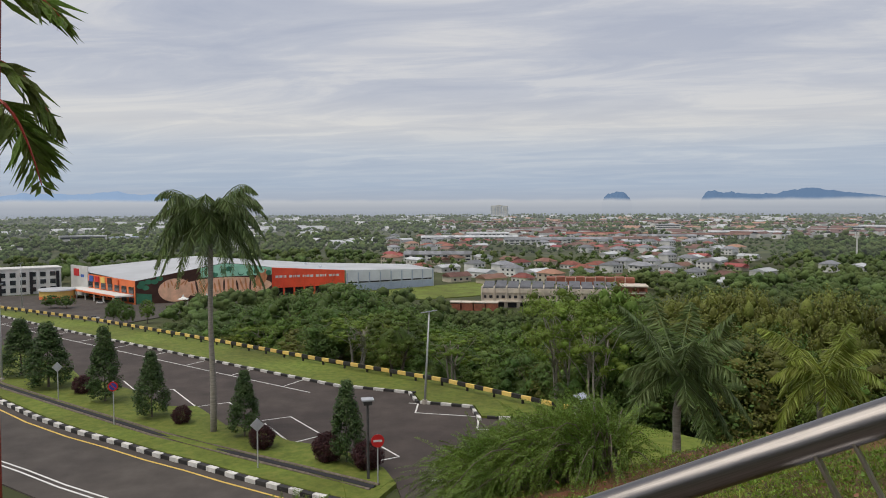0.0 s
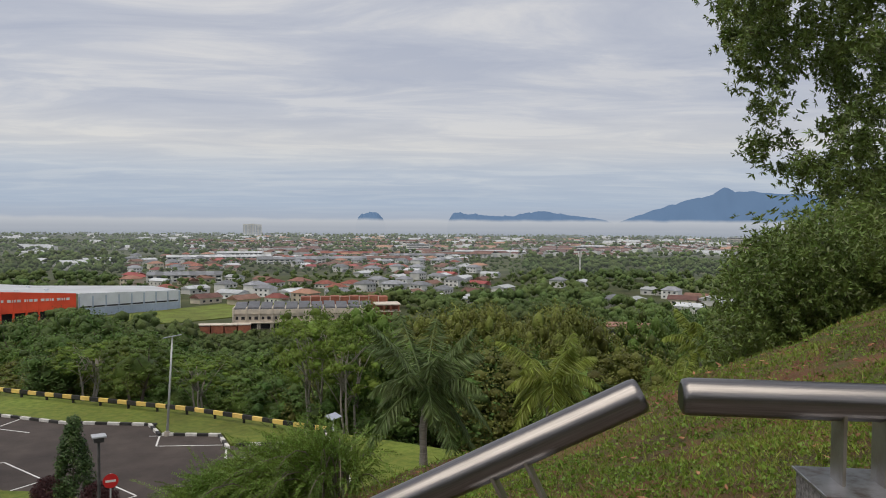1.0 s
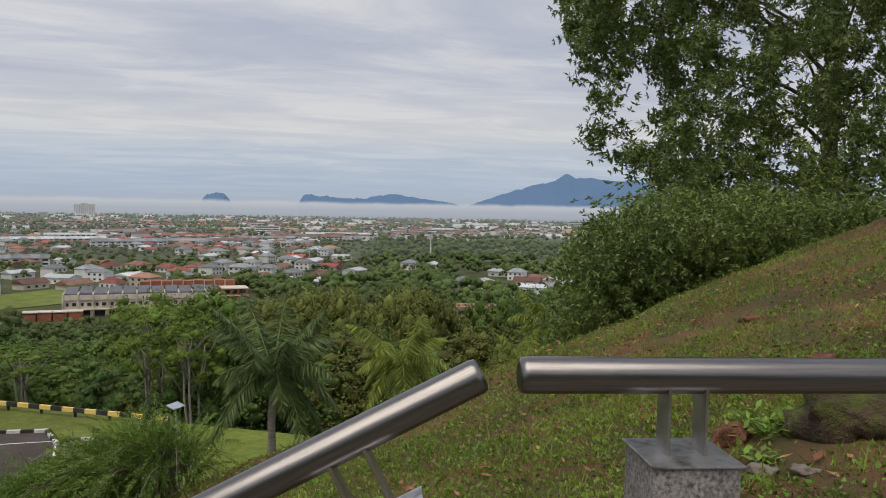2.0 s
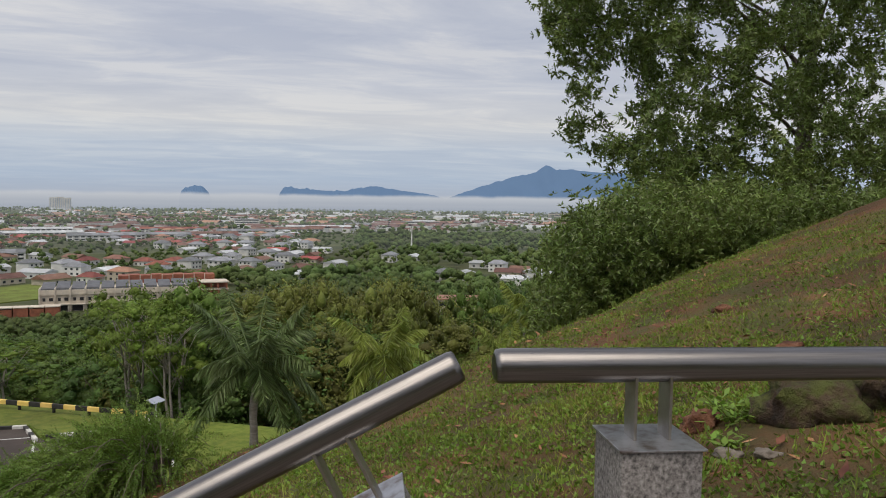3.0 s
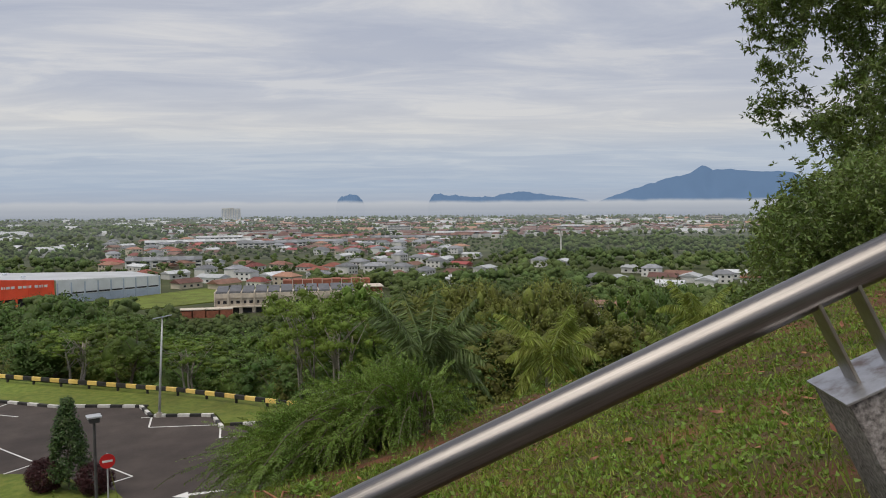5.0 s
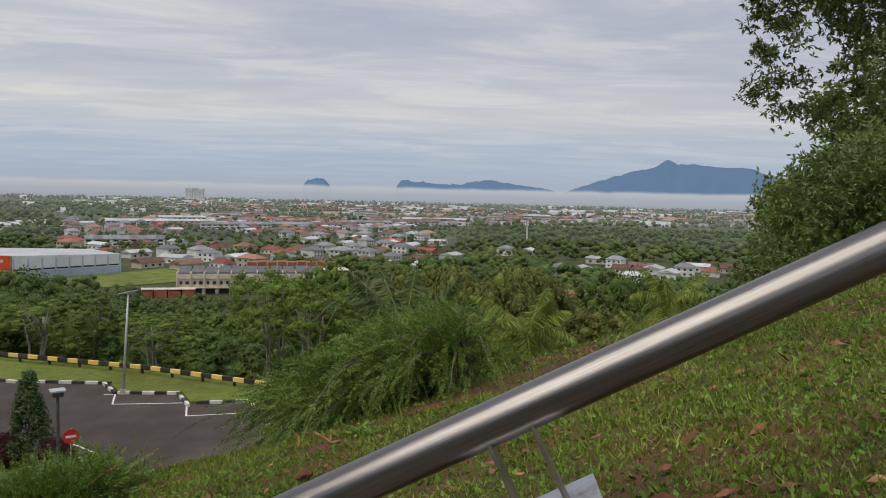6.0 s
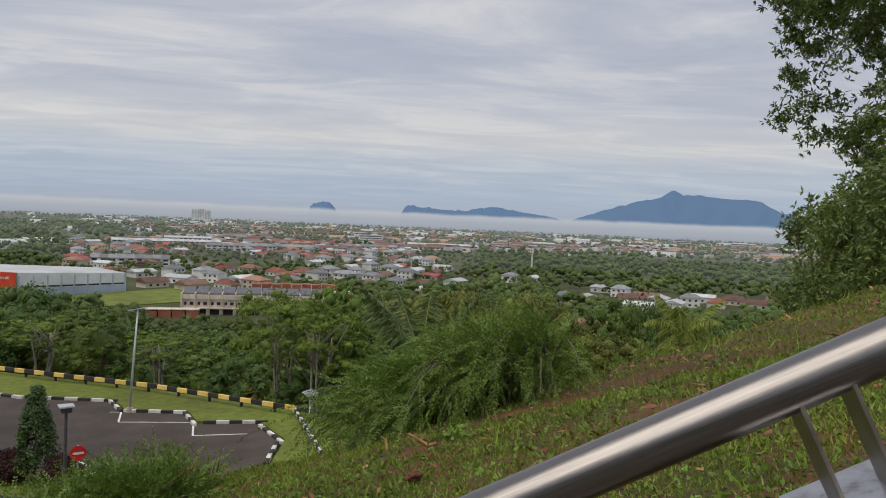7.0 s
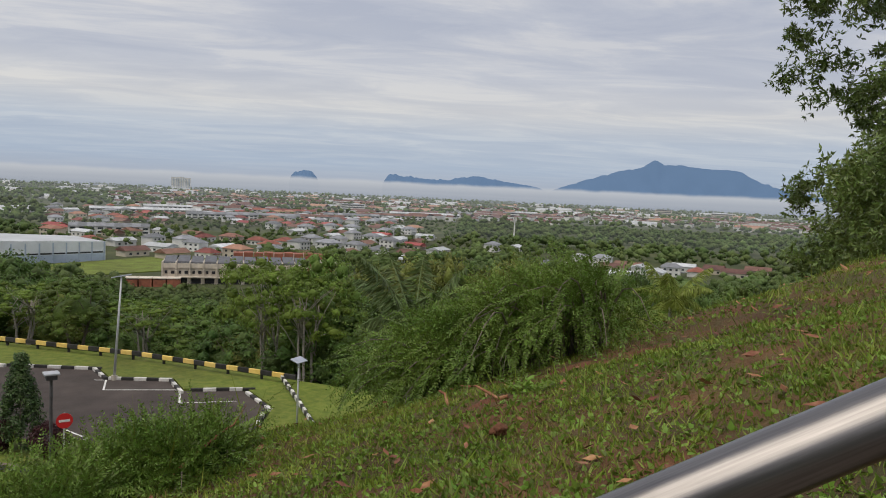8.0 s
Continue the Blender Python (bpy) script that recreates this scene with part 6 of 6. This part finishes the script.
def unfinished_block():
    """Raw concrete terrace of houses still being built, with a brick row behind."""
    t = thing("unfinished_building", (135.8, 346.4, PLAIN), "unfinished three-storey concrete terrace with grey roof panels and brick behind", "building site")
    t.rotation_euler = (0, 0, -0.36)
    for i in range(11):
        X = -37 + i * 6.1
        part("bay_wall", box_bm(5.6, 13, 9.3, x=X, y=7.2), M["bare_render"], t)
        part("party_wall", box_bm(0.55, 15.5, 10.3, x=X - 3.05, y=7), M["bare_render"], t)
        part("parapet", box_bm(5.5, 0.5, 2.2, x=X, y=0.3, z=7.4), M["bare_render"], t)
        # near-black boxes for the unglazed openings, the shade within painted on
        for k in (-1.3, 1.5):
            part("window", box_bm(1.1 if k < 0 else 1.6, 0.3, 1.4, x=X + k, y=0.62, z=4.7), M["shade_and_black"], t)
        part("ground_opening", box_bm(4.6, 0.3, 2.4, x=X, y=0.62, z=0.2), M["shade_and_black"], t)
        part("ledge", box_bm(5.5, 2.2, 0.35, x=X, y=-0.4, z=3.1), M["bare_render"], t)
        part("porch_post", box_bm(0.35, 0.35, 3.1, x=X + 2.3, y=-1.2), M["bare_render"], t)
        lo = 10.0 + 0.25 * (i % 2)
        mesh_obj("roof", [(X - 2.7, 3.5, lo), (X + 2.7, 3.5, lo), (X + 2.7, 15, lo + 1.9), (X - 2.7, 15, lo + 1.9), (X - 2.7, 3.5, 9.3), (X + 2.7, 3.5, 9.3), (X + 2.7, 15, 9.3), (X - 2.7, 15, 9.3)], [(0, 1, 2, 3), (4, 7, 6, 5), (0, 4, 5, 1), (1, 5, 6, 2), (2, 6, 7, 3), (3, 7, 4, 0)], M["slate_panel"], t)
    for i in range(9):
        part("brick_wall", box_bm(4.7, 8, 13.2 + 0.3 * (i % 2), x=-6 + i * 5, y=26), M["brick_red"], t)
        part("pier", box_bm(0.4, 0.5, 13.6, x=-8.5 + i * 5, y=21.9), M["bare_render"], t)
    for z in (0, 3.4, 6.8, 10.2):
        part("floor_slab", box_bm(13, 14, 0.5, x=35, y=14, z=z), M["bare_render"], t)
    for x in (29.5, 33, 36.5, 40.5):
        part("column", box_bm(0.7, 0.7, 10.2, x=x, y=7.6), M["brick_red"], t)
    part("infill_wall", box_bm(12, 6, 9.6, x=35, y=17), M["brick_red"], t)
    for i in range(4):
        part("low_brick_wall", box_bm(5.4, 6, 3.2 + 0.5 * (i % 2), x=-52 + i * 6, y=-9), M["brick_red"], t)
        part("low_slab", box_bm(5.8, 6.6, 0.35, x=-52 + i * 6, y=-9, z=3.7), M["bare_render"], t)
    return t


unfinished_block()


def car(x, y, turn, label):
    t = thing("car", (x, y, PLAIN), label, "car", "parked cars")
    t.rotation_euler = (0, 0, turn)
    part("body", box_bm(4.2, 1.75, 0.75, z=0.35, bevel=0.15), M["white_wall"], t)
    part("cabin", box_bm(2.2, 1.55, 0.6, x=-0.2, z=1.05, bevel=0.2), M["glass"], t)
    for dx in (-1.3, 1.3):
        for dy in (-0.8, 0.8):
            part("wheel", cyl_bm(0.33, 0.33, 0.2, seg=12, m=Matrix.Translation((dx, dy - 0.1, 0.33)) @ Matrix.Rotation(radians(-90), 4, "X")), M["shade_and_black"], t)
    return t


car(-81.4, 363, 0.1, "white hatchback on the store's forecourt road")
car(-91.5, 422.8, 0.2, "white van by the store entrance")
forecourt = polygon("forecourt", [(-190, 360), (-190, 470), (-120, 470), (-74, 412), (-20, 425), (-20, 405), (-70, 340), (-120, 330)], PLAIN + 0.3, M["road"], PLAIN - 2)
tagged(forecourt, "grey tarmac forecourt of the store", "car park", kind="structure")
field = polygon("field", [(25, 425), (75, 455), (125, 480), (170, 470), (150, 420), (85, 400), (40, 395)], PLAIN + 0.4, M["lawn"], PLAIN - 1)
tagged(field, "bright green overgrown field by the warehouse", "field", kind="structure")

# trees on the store's forecourt
for k, x, y, top, s in ((0, -111.3, 407.3, -29.5, 0.95), (0, -103.8, 405.5, -29.8, 0.95), (0, -74.8, 377.9, -29.0, 0.9), (0, -71.0, 350.2, -27.5, 0.7), (0, -63.1, 338.7, -27.0, 0.8), (1, -56.0, 345.0, -26.0, 0.8)):
    wood(k, x, y, top, s)


def gazebo(x, y):
    """A small white peaked tent beside the store."""
    t = thing("tent", (x, y, PLAIN), "small white peaked tent beside the store", "tent", "white tents")
    mesh_obj("canopy", [(-2.5, -2.5, 2.6), (2.5, -2.5, 2.6), (2.5, 2.5, 2.6), (-2.5, 2.5, 2.6), (-0.6, -0.6, 3.6), (0.6, -0.6, 3.6), (0.6, 0.6, 3.6), (-0.6, 0.6, 3.6), (0, 0, 5.4)],
             [(0, 1, 5, 4), (1, 2, 6, 5), (2, 3, 7, 6), (3, 0, 4, 7), (4, 5, 8), (5, 6, 8), (6, 7, 8), (7, 4, 8)], M["white_wall"], t)
    for a in (-2.3, 2.3):
        for b in (-2.3, 2.3):
            part("leg", box_bm(0.12, 0.12, 2.6, x=a, y=b), M["white_wall"], t)
    return t


for s in (22, 34, 42, 57, 64):
    gx, gy = along_wall(s, 9)
    gazebo(float(gx), float(gy))
ticket = thing("round_pavilion", (-120.0, 452.0, PLAIN), "round yellow pavilion with an orange base and grey roof", "pavilion")
part("drum", cyl_bm(9, 9, 5.0, seg=28), M["kerb_yellow"], ticket)
part("base_band", cyl_bm(9.15, 9.15, 1.8, seg=28), M["orange_wall"], ticket)
part("roof", cyl_bm(9.8, 9.4, 0.7, z=5.0, seg=28), M["metal_roof"], ticket)
